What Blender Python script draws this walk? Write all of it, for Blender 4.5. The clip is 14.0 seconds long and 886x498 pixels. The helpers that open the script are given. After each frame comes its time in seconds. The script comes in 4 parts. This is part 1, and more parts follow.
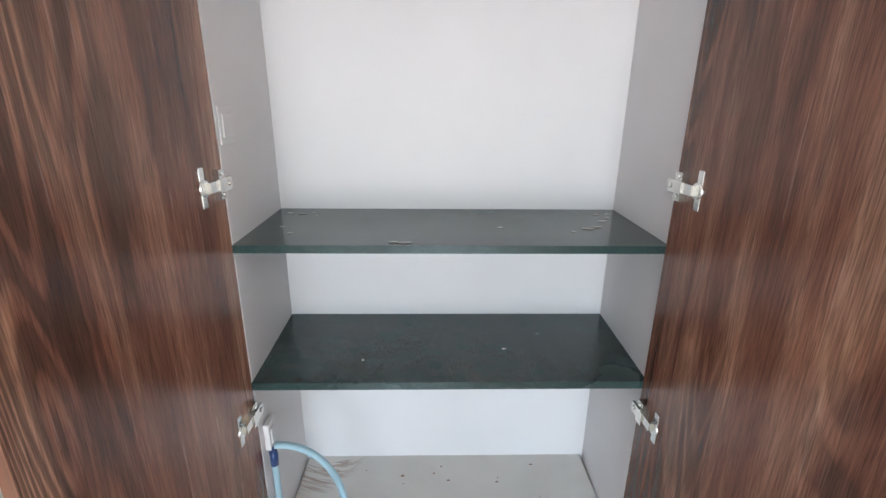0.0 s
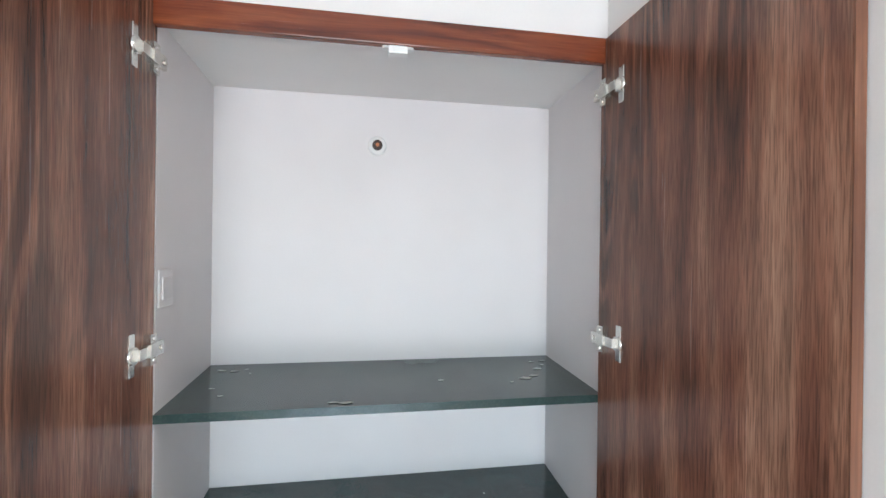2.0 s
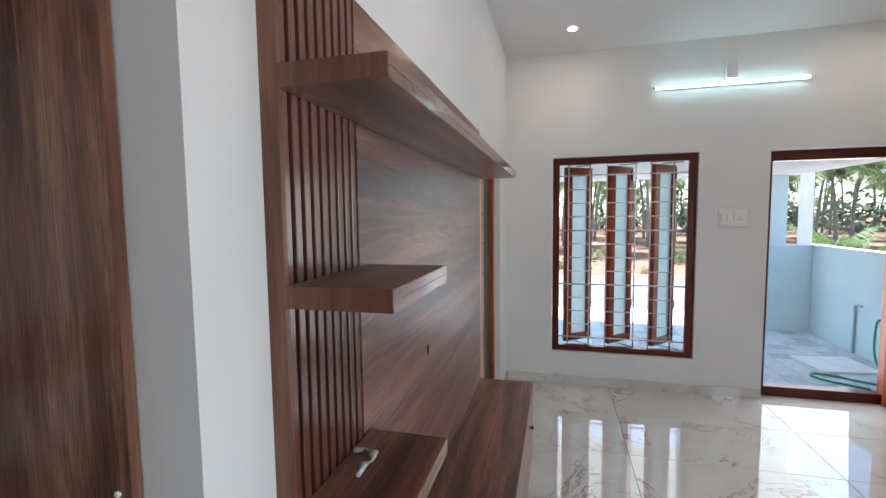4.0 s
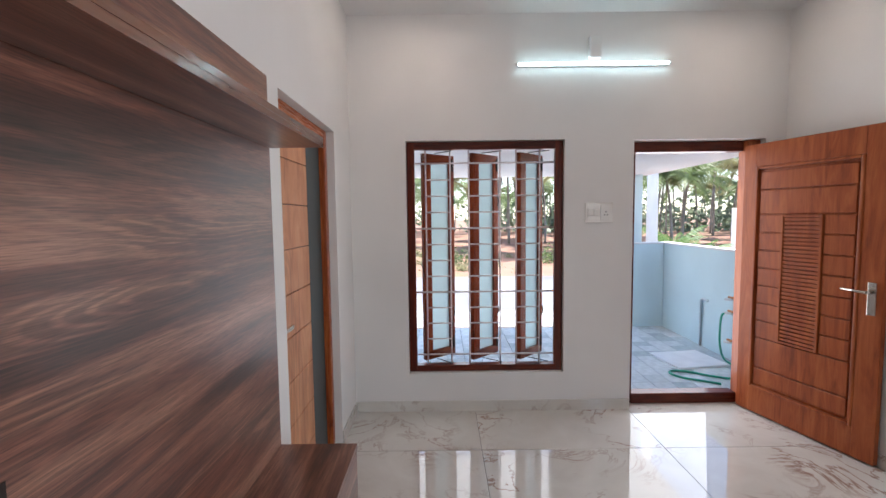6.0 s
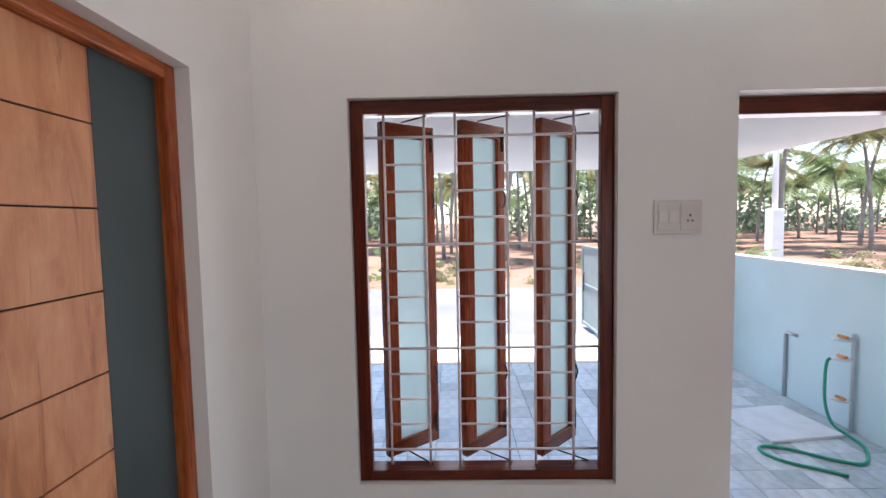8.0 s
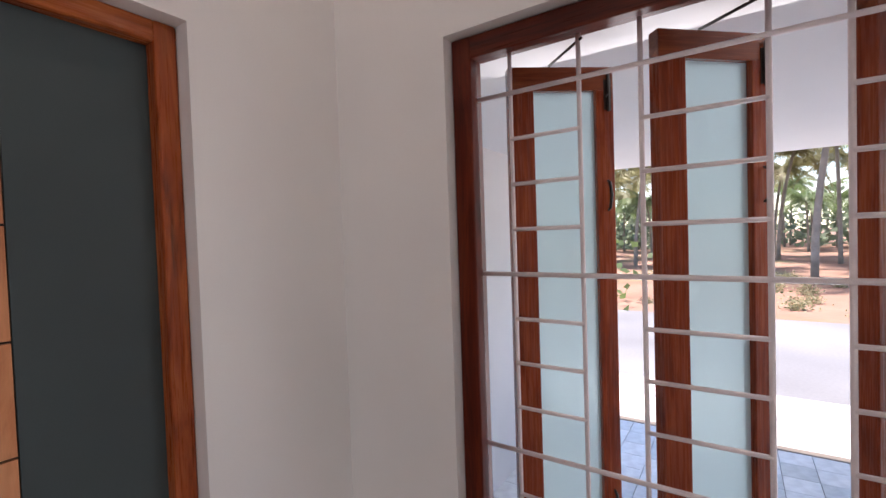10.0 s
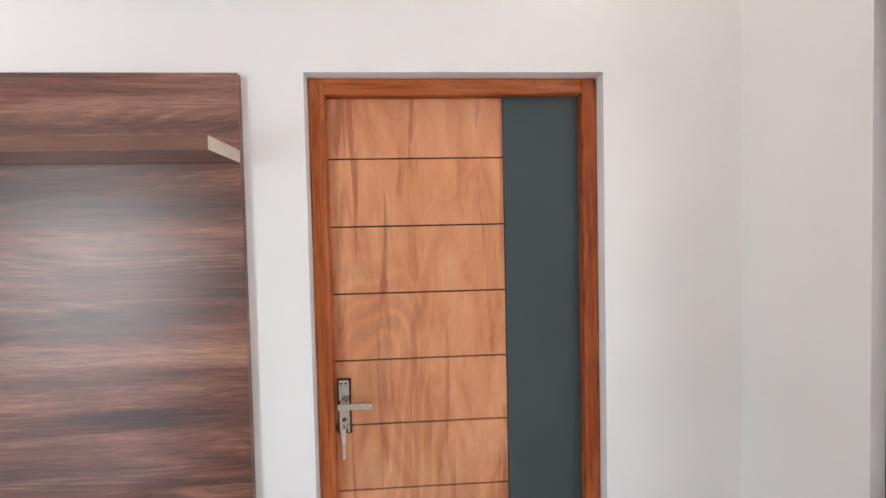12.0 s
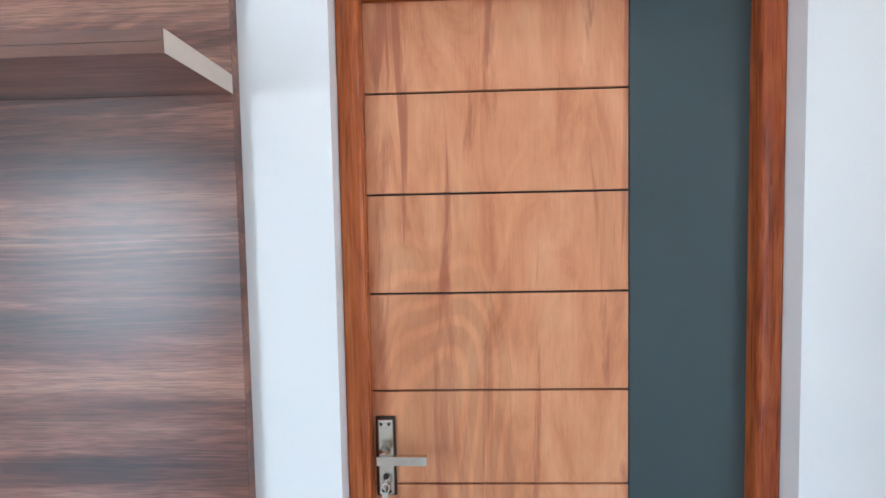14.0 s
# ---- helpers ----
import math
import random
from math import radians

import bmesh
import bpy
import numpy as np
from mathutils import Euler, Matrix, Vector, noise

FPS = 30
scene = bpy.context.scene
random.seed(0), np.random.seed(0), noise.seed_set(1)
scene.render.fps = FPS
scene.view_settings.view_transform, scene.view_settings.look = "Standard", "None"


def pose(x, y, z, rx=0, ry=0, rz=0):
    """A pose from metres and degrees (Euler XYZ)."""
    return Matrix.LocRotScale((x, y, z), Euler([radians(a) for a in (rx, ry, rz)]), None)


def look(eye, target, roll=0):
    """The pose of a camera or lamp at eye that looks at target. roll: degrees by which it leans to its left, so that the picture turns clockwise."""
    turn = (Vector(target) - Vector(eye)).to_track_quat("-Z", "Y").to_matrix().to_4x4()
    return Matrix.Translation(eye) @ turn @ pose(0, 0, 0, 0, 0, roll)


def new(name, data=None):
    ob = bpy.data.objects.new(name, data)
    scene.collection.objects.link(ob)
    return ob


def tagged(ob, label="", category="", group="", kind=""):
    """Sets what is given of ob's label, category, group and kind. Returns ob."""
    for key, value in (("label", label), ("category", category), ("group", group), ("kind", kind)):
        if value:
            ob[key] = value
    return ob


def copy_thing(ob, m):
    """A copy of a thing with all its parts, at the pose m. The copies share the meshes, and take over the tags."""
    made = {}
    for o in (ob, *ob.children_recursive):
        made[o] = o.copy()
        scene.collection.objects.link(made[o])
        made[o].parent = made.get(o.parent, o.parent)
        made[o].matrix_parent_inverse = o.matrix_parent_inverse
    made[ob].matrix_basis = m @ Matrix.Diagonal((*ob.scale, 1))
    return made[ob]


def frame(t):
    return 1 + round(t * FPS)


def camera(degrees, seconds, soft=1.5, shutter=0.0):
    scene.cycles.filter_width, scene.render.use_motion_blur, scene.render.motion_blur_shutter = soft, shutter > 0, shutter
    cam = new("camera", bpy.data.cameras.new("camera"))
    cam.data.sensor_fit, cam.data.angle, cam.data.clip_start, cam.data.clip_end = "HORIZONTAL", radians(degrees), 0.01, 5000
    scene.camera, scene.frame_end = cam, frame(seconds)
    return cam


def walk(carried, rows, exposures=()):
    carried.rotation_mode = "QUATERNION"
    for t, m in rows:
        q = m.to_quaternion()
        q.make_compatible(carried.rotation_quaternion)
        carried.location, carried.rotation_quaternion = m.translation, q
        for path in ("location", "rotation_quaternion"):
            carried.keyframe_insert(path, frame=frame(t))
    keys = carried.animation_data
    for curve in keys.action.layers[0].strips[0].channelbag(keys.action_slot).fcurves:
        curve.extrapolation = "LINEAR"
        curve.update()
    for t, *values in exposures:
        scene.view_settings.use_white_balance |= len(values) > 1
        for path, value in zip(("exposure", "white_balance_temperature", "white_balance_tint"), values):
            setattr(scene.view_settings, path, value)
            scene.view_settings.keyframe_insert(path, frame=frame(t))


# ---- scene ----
cam = camera(90.7, 14.0)

PATH = [
    (0, (-4.351, -0.293, 1.565), (-4.308, 1.613, 0.964), 0.5),
    (0.5, (-4.379, -0.299, 1.601), (-4.284, 1.658, 1.196), 0.8),
    (1, (-4.37, -0.324, 1.626), (-4.275, 1.666, 1.46), 0.9),
    (1.5, (-4.372, -0.337, 1.63), (-4.247, 1.659, 1.611), 1.0),
    (2, (-4.369, -0.33, 1.626), (-4.038, 1.642, 1.624), 0.7),
    (2.5, (-4.358, -0.328, 1.579), (-3.572, 1.511, 1.585), 0.4),
    (3, (-4.366, -0.361, 1.611), (-3.005, 1.102, 1.509), -0.2),
    (3.5, (-4.325, -0.411, 1.621), (-2.579, 0.555, 1.483), -0.5),
    (4, (-4.261, -0.481, 1.621), (-2.332, 0.026, 1.468), -0.7),
    (4.2, (-4.239, -0.505, 1.623), (-2.283, -0.117, 1.466), -0.9),
    (6.3, (-3.229, -0.759, 1.55), (-1.235, -0.763, 1.405), -0.7),
    (6.5, (-3.103, -0.791, 1.564), (-1.109, -0.794, 1.418), -0.8),
    (7, (-2.752, -0.826, 1.566), (-0.758, -0.834, 1.418), -0.9),
    (7.2, (-2.604, -0.854, 1.581), (-0.609, -0.855, 1.436), -0.9),
    (9.3, (-1.25, -0.965, 1.568), (0.687, -0.474, 1.504), -1.8),
    (9.5, (-1.167, -1.015, 1.571), (0.723, -0.365, 1.519), -1.9),
    (10, (-1.049, -1.109, 1.577), (0.613, 0.003, 1.521), -1.9),
    (10.5, (-1.068, -1.251, 1.577), (0.224, 0.274, 1.511), -1.5),
    (11, (-1.097, -1.365, 1.593), (-0.266, 0.453, 1.52), -1.3),
    (11.5, (-1.099, -1.425, 1.594), (-0.717, 0.537, 1.528), -1.2),
    (12, (-1.123, -1.442, 1.595), (-0.999, 0.553, 1.53), -1.3),
    (12.5, (-1.121, -1.43, 1.593), (-1.072, 0.569, 1.532), -1.4),
    (13, (-1.159, -1.342, 1.573), (-1.154, 0.657, 1.52), -1.5),
    (13.5, (-1.203, -1.184, 1.576), (-1.231, 0.814, 1.492), -1.4),
    (14, (-1.208, -0.934, 1.549), (-1.27, 1.063, 1.454), -1.1),
]
walk(cam, [(t, look(eye, target, roll)) for t, eye, target, roll in PATH],
     [(0, 3.12, 6450, 8), (0.5, 3.27, 6450, 8), (1.5, 3.15, 6400, 8), (2.0, 3.14, 6250, 6), (2.5, 2.95, 5900, 4), (3.2, 2.65, 5950, 5), (4, 1.88, 6200, 6), (6.3, 1.83, 6500, 13), (7.2, 1.78, 6500, 13),
     (9.3, 1.8, 6500, 13), (10.0, 1.64, 6850, 20), (10.4, 1.9, 7150, 21), (11.0, 2.2, 7000, 16), (12, 2.68, 6450, 10), (13, 2.76, 6150, 8), (14, 2.83, 5450, 2)])

# ---- world, sun ----
world = bpy.data.worlds.new("world")
scene.world = world
world.use_nodes = True
wn = world.node_tree.nodes
sky = wn.new("ShaderNodeTexSky")
sky.sky_type, sky.sun_disc = "NISHITA", False
SUN_FROM = Vector((0.05, 0.14, 0.98)).normalized()
sky.dust_density, sky.ozone_density = 0.3, 1.5
sky.sun_elevation = math.asin(SUN_FROM.z)
sky.sun_rotation = math.atan2(SUN_FROM.x, SUN_FROM.y)
wn["Background"].inputs["Strength"].default_value = 0.15
world.node_tree.links.new(sky.outputs[0], wn["Background"].inputs["Color"])
sun = new("sun", bpy.data.lights.new("sun", "SUN"))
sun.data.energy, sun.data.angle, sun.data.color = 4.8, radians(0.6), (1, 0.97, 0.93)
sun.matrix_world = look(SUN_FROM * 30, (0, 0, 0))


def area_lamp(name, m, sx, sy, power, color):
    d = bpy.data.lights.new(name, "AREA")
    d.shape, d.size, d.size_y, d.energy, d.color = "RECTANGLE", sx, sy, power, color
    ob = new(name, d)
    ob.matrix_world = m
    return ob


DAY, SHADE = (0.92, 0.96, 1.0), (0.80, 0.91, 1.0)
area_lamp("window_daylight", look((0.46, -1.04, 1.22), (-3, -1.04, 0.9)), 1.25, 1.85, 4.2, DAY)
area_lamp("doorway_daylight", look((0.36, -2.65, 1.10), (-3, -2.65, 0.8)), 0.85, 1.95, 4.6, DAY)
area_lamp("south_daylight", look((-4.5, -3.45, 1.18), (-4.5, 0, 1.05)), 1.5, 1.75, 12, SHADE)


# ---- materials ----
def material(name, rough=0.5, metal=0.0, spec=0.5):
    m = bpy.data.materials.new(name)
    m.use_nodes = True
    b = m.node_tree.nodes["Principled BSDF"]
    b.inputs["Roughness"].default_value = rough
    b.inputs["Metallic"].default_value = metal
    b.inputs["Specular IOR Level"].default_value = spec
    return m, m.node_tree.nodes, m.node_tree.links, b


def ramp(n, stops):
    r = n.new("ShaderNodeValToRGB")
    e = r.color_ramp.elements
    while len(e) < len(stops):
        e.new(0.5)
    for el, (p, c) in zip(e, stops):
        el.position, el.color = p, (*c, 1)
    return r


def coords(n, l, scale=(1, 1, 1), kind="Object", rot=(0, 0, 0)):
    tc, mp = n.new("ShaderNodeTexCoord"), n.new("ShaderNodeMapping")
    mp.inputs["Scale"].default_value = scale
    mp.inputs["Rotation"].default_value = [radians(a) for a in rot]
    l.new(tc.outputs[kind], mp.inputs["Vector"])
    return mp


def noise_tex(n, l, vec, scale, detail=4, rough=0.5, distort=0.0):
    t = n.new("ShaderNodeTexNoise")
    t.inputs["Scale"].default_value, t.inputs["Detail"].default_value = scale, detail
    t.inputs["Roughness"].default_value, t.inputs["Distortion"].default_value = rough, distort
    l.new(vec.outputs[0], t.inputs["Vector"])
    return t


def bump(n, l, b, height, strength, distance=0.002):
    k = n.new("ShaderNodeBump")
    k.inputs["Strength"].default_value, k.inputs["Distance"].default_value = strength, distance
    l.new(height, k.inputs["Height"])
    l.new(k.outputs[0], b.inputs["Normal"])


def mix(n, l, a, b, fac, mode="MIX"):
    k = n.new("ShaderNodeMix")
    k.data_type, k.blend_type = "RGBA", mode
    for v, s in ((a, k.inputs["A"]), (b, k.inputs["B"]), (fac, k.inputs["Factor"])):
        if hasattr(v, "links"):
            l.new(v, s)
        else:
            s.default_value = (*v, 1) if isinstance(v, tuple) else v
    return k.outputs["Result"]


def plain(name, color, rough=0.5, metal=0.0, var=0.12, scale=6.0, grain=60.0, bumps=0.0):
    """Paint, plastic, plaster, metal: one colour that varies at two scales."""
    m, n, l, b = material(name, rough, metal)
    v = coords(n, l)
    a, g = noise_tex(n, l, v, scale, 3), noise_tex(n, l, v, grain, 2)
    lo, hi = tuple(c * (1 - var) for c in color), tuple(min(1, c * (1 + var * 0.6)) for c in color)
    r = ramp(n, [(0.3, lo), (0.7, hi)])
    l.new(a.outputs["Fac"], r.inputs[0])
    r2 = ramp(n, [(0.2, (1 - var * 0.5,) * 3), (0.8, (1, 1, 1))])
    l.new(g.outputs["Fac"], r2.inputs[0])
    l.new(mix(n, l, r.outputs[0], r2.outputs[0], 1.0, "MULTIPLY"), b.inputs["Base Color"])
    if bumps:
        bump(n, l, b, g.outputs["Fac"], bumps)
    return m


def wood(name, dark, mid, light, axis, rough=0.3, stretch=14.0, scale=1.6, spec=0.5, fine=0.35, coat=0.0, wavy=1.2, streak=None, streaks=44.0, figure=0.0, spread=(0.28, 0.48, 0.72), cut=0.60, glaze=0.12, pores=0.0):
    """Streaky wood or wood-print laminate with its grain along one axis."""
    m, n, l, b = material(name, rough, 0, spec)
    s = [stretch] * 3
    s["xyz".index(axis)] = 1.0
    v = coords(n, l, s)
    big = noise_tex(n, l, v, scale, 6, 0.62, wavy)
    r = ramp(n, list(zip(spread, (dark, mid, light))))
    l.new(big.outputs["Fac"], r.inputs[0])
    s2 = [stretch * 9] * 3
    s2["xyz".index(axis)] = 2.0
    v2 = coords(n, l, s2)
    fg = noise_tex(n, l, v2, scale * 1.3, 4, 0.6)
    r2 = ramp(n, [(0.3, (1 - fine,) * 3), (0.7, (1, 1, 1))])
    l.new(fg.outputs["Fac"], r2.inputs[0])
    col = mix(n, l, r.outputs[0], r2.outputs[0], 1.0, "MULTIPLY")
    if figure:
        # flame figure: fine contour lines of a slow, stretched noise, in patches
        s4 = [stretch * 0.45] * 3
        s4["xyz".index(axis)] = 0.5
        slow = noise_tex(n, l, coords(n, l, s4), 1.0, 2, 0.4, 0.2)
        mul, sn = n.new("ShaderNodeMath"), n.new("ShaderNodeMath")
        mul.operation, sn.operation = "MULTIPLY", "SINE"
        mul.inputs[1].default_value = 190.0
        l.new(slow.outputs["Fac"], mul.inputs[0])
        l.new(mul.outputs[0], sn.inputs[0])
        rl = ramp(n, [(0.0, (1 - figure,) * 3), (0.9, (1, 1, 1))])
        l.new(sn.outputs[0], rl.inputs[0])
        s5 = [stretch * 0.5] * 3
        s5["xyz".index(axis)] = 0.7
        patch = noise_tex(n, l, coords(n, l, s5), 1.3, 2)
        rp = ramp(n, [(0.45, (0, 0, 0)), (0.6, (1, 1, 1))])
        l.new(patch.outputs["Fac"], rp.inputs[0])
        lines = mix(n, l, (1.0, 1.0, 1.0), rl.outputs[0], rp.outputs[0])
        col = mix(n, l, col, lines, 1.0, "MULTIPLY")
    if pores:
        # short dark flecks along the grain
        s6 = [420.0] * 3
        s6["xyz".index(axis)] = 16.0
        fleck = noise_tex(n, l, coords(n, l, s6), 1.0, 2, 0.6, 0.3)
        r6 = ramp(n, [(0.34, (1 - pores,) * 3), (0.52, (1, 1, 1)), (0.72, (1 + pores * 0.5,) * 3)])
        l.new(fleck.outputs["Fac"], r6.inputs[0])
        col = mix(n, l, col, r6.outputs[0], 1.0, "MULTIPLY")
    l.new(col, b.inputs["Base Color"])
    rr = n.new("ShaderNodeMapRange")
    rr.inputs["To Min"].default_value, rr.inputs["To Max"].default_value = rough * 0.8, rough * 1.3
    l.new(fg.outputs["Fac"], rr.inputs["Value"])
    l.new(rr.outputs[0], b.inputs["Roughness"])
    bump(n, l, b, fg.outputs["Fac"], 0.12, 0.001)
    if streak:
        s3 = [streaks] * 3
        s3["xyz".index(axis)] = 1.3
        v3 = coords(n, l, s3)
        k = noise_tex(n, l, v3, 1.0, 5, 0.6, 0.9)
        r3 = ramp(n, [(cut, (0, 0, 0)), (cut + 0.10, (0.75, 0.75, 0.75))])
        l.new(k.outputs["Fac"], r3.inputs[0])
        src = b.inputs["Base Color"].links[0].from_socket
        l.new(mix(n, l, src, streak, r3.outputs[0]), b.inputs["Base Color"])
    if coat:
        b.inputs["Coat Weight"].default_value, b.inputs["Coat Roughness"].default_value = coat, glaze
    return m


WALL = plain("wall_paint", (0.78, 0.755, 0.735), 0.65, var=0.05, scale=1.3, grain=220, bumps=0.05)
NICHE = plain("niche_paint", (0.735, 0.705, 0.705), 0.6, var=0.05, scale=2.2, grain=200, bumps=0.05)
CEIL = plain("ceiling_paint", (0.80, 0.79, 0.78), 0.7, var=0.04, scale=1.0, grain=200)
LAM_V = wood("walnut_laminate_upright", (0.105, 0.036, 0.022), (0.250, 0.097, 0.058), (0.46, 0.235, 0.150), "z", 0.24, 10, 1.0, 0.45, fine=0.36, wavy=0.3, streak=(0.055, 0.020, 0.014), streaks=30.0, figure=0.55, spread=(0.33, 0.49, 0.68), pores=0.45)
LAM_H = wood("walnut_laminate_level", (0.075, 0.027, 0.018), (0.195, 0.068, 0.042), (0.39, 0.180, 0.116), "x", 0.31, 12, 0.8, 0.42, fine=0.30, wavy=0.2, streak=(0.05, 0.022, 0.017), streaks=26.0, figure=0.40, spread=(0.37, 0.49, 0.64), coat=0.25, glaze=0.30, pores=0.4)
SLAT = wood("fluted_walnut_strip", (0.085, 0.028, 0.017), (0.175, 0.060, 0.036), (0.29, 0.125, 0.078), "z", 0.2, 10, 1.0, 0.5, fine=0.26, wavy=0.3, streak=(0.06, 0.022, 0.016), streaks=30.0, coat=0.3, glaze=0.16)
LAM_EDGE = wood("walnut_edge_band", (0.120, 0.044, 0.024), (0.200, 0.080, 0.044), (0.29, 0.130, 0.075), "z", 0.35, 10, 2)
TAN_EDGE = wood("tan_edge_band", (0.080, 0.032, 0.020), (0.170, 0.068, 0.041), (0.28, 0.135, 0.085), "x", 0.13, 12, 1.0, 0.8, fine=0.15, wavy=0.3, spread=(0.34, 0.46, 0.70))
PALE_EDGE = plain("pale_edge_band", (0.58, 0.47, 0.38), 0.3, var=0.1)
TEAK = wood("varnished_teak", (0.17, 0.031, 0.008), (0.43, 0.102, 0.024), (0.60, 0.19, 0.052), "z", 0.26, 9, 2.2, 0.3, fine=0.16, coat=0.06, streak=(0.13, 0.022, 0.006), streaks=18.0)
TEAKM = wood("red_varnished_teak", (0.08, 0.011, 0.004), (0.23, 0.038, 0.011), (0.35, 0.082, 0.024), "z", 0.26, 9, 2.2, 0.3, fine=0.16, coat=0.06)
# teak of the backlit frames: their shade is put into the darker colour
TEAK_SHADE = wood("shaded_varnished_teak", (0.035, 0.005, 0.003), (0.105, 0.014, 0.006), (0.19, 0.034, 0.011), "z", 0.3, 9, 2.2, 0.22)
TEAKD_X = wood("dark_varnished_teak_x", (0.07, 0.012, 0.005), (0.20, 0.042, 0.015), (0.30, 0.08, 0.028), "x", 0.24, 9, 2.2, 0.4, coat=0.2)
TEAK_X = wood("varnished_teak_x", (0.17, 0.031, 0.008), (0.43, 0.102, 0.024), (0.60, 0.19, 0.052), "x", 0.26, 9, 2.2, 0.3, fine=0.16, coat=0.06, streak=(0.13, 0.022, 0.006), streaks=18.0)
# the same shade-darkened teak with its grain along y
TEAK_SHADE_Y = wood("shaded_varnished_teak_y", (0.035, 0.005, 0.003), (0.105, 0.014, 0.006), (0.19, 0.034, 0.011), "y", 0.28, 9, 2.2, 0.28)
TEAKR = wood("knotty_red_teak", (0.12, 0.018, 0.006), (0.34, 0.068, 0.017), (0.51, 0.145, 0.040), "z", 0.27, 7, 2.4, 0.3, fine=0.2, coat=0.06, streak=(0.07, 0.012, 0.004), streaks=15.0, cut=0.58)
VENEER = wood("orange_veneer", (0.46, 0.152, 0.062), (0.63, 0.265, 0.125), (0.74, 0.365, 0.190), "z", 0.36, 3.4, 2.4, 0.4, fine=0.07, wavy=1.0, streak=(0.32, 0.090, 0.042), streaks=15.0, figure=0.16, cut=0.55, pores=0.06)
CARVED = wood("carved_teak", (0.18, 0.034, 0.010), (0.36, 0.082, 0.023), (0.49, 0.142, 0.044), "z", 0.36, 8, 1.8, 0.35, fine=0.18)
SLATE = plain("dark_grey_laminate", (0.060, 0.078, 0.081), 0.38, var=0.12, scale=2, grain=400, bumps=0.04)
SLATE.node_tree.nodes["Principled BSDF"].inputs["Specular IOR Level"].default_value = 0.2
GRILLE = plain("grille_paint", (0.82, 0.73, 0.73), 0.35, var=0.08, scale=20)
STEEL = plain("brushed_steel", (0.62, 0.58, 0.52), 0.25, 1.0, var=0.1, scale=40)
NICKEL = plain("hinge_nickel", (0.72, 0.70, 0.66), 0.22, 1.0, var=0.1, scale=50)
DARKM = plain("dark_metal", (0.05, 0.045, 0.04), 0.35, 0.8, var=0.2, scale=40)
IVORY = plain("ivory_plastic", (0.68, 0.64, 0.60), 0.3, var=0.04)
CREAM = plain("cream_plastic", (0.66, 0.61, 0.57), 0.22, var=0.04)
PLASTIC = plain("white_plastic", (0.80, 0.79, 0.77), 0.3, var=0.03)
BLACKGAP = plain("dark_groove", (0.018, 0.009, 0.006), 0.6, var=0.2)
PARAPET = plain("pale_blue_paint", (0.66, 0.80, 0.82), 0.6, var=0.06, scale=1.5, grain=150, bumps=0.05)
CONCRETE = plain("pale_concrete", (0.46, 0.46, 0.46), 0.85, var=0.18, scale=0.8, grain=30, bumps=0.15)
ROADM = plain("road_surface", (0.17, 0.17, 0.18), 0.9, var=0.3, scale=0.35, grain=25, bumps=0.1)


def grassy_earth():
    m, n, l, b = material("grassy_red_earth", 0.95, 0, 0.2)
    v = coords(n, l)
    a, g, p = noise_tex(n, l, v, 0.5, 4), noise_tex(n, l, v, 7, 3), noise_tex(n, l, v, 0.33, 5, 0.65, 0.4)
    e = ramp(n, [(0.3, (0.175, 0.095, 0.068)), (0.7, (0.26, 0.155, 0.115))])
    l.new(a.outputs["Fac"], e.inputs[0])
    k = ramp(n, [(0.3, (0.10, 0.12, 0.055)), (0.7, (0.17, 0.18, 0.095))])
    l.new(g.outputs["Fac"], k.inputs[0])
    f = ramp(n, [(0.54, (0, 0, 0)), (0.68, (0.7, 0.7, 0.7))])
    l.new(p.outputs["Fac"], f.inputs[0])
    l.new(mix(n, l, e.outputs[0], k.outputs[0], f.outputs[0]), b.inputs["Base Color"])
    bump(n, l, b, g.outputs["Fac"], 0.3, 0.03)
    return m


EARTH = grassy_earth()


def leaf_mat(name, color, var=0.45):
    """Foliage that lets part of the light through."""
    m = plain(name, color, 0.5, var=var, scale=0.6, grain=8)
    n, l = m.node_tree.nodes, m.node_tree.links
    b, out = n["Principled BSDF"], n["Material Output"]
    t, k = n.new("ShaderNodeBsdfTranslucent"), n.new("ShaderNodeMixShader")
    k.inputs[0].default_value = 0.45
    l.new(b.inputs["Base Color"].links[0].from_socket, t.inputs["Color"])
    l.new(b.outputs[0], k.inputs[1])
    l.new(t.outputs[0], k.inputs[2])
    l.new(k.outputs[0], out.inputs["Surface"])
    return m


LEAF = leaf_mat("palm_leaf", (0.14, 0.20, 0.075))
TRUNK = plain("palm_trunk", (0.27, 0.24, 0.21), 0.9, var=0.3, scale=3, grain=20)


def granite():
    m, n, l, b = material("black_granite", 0.12, 0, 0.6)
    v = coords(n, l)
    a = noise_tex(n, l, v, 5, 6, 0.65)
    r = ramp(n, [(0.35, (0.010, 0.025, 0.024)), (0.6, (0.024, 0.050, 0.047)), (0.8, (0.07, 0.082, 0.072))])
    l.new(a.outputs["Fac"], r.inputs[0])
    g = noise_tex(n, l, v, 260, 2)
    r2 = ramp(n, [(0.45, (0, 0, 0)), (0.75, (0.022, 0.025, 0.024))])
    l.new(g.outputs["Fac"], r2.inputs[0])
    l.new(mix(n, l, r.outputs[0], r2.outputs[0], 1.0, "ADD"), b.inputs["Base Color"])
    d = noise_tex(n, l, v, 3, 5)
    rr = ramp(n, [(0.3, (0.08,) * 3), (0.75, (0.34,) * 3)])
    l.new(d.outputs["Fac"], rr.inputs[0])
    l.new(rr.outputs[0], b.inputs["Roughness"])
    return m


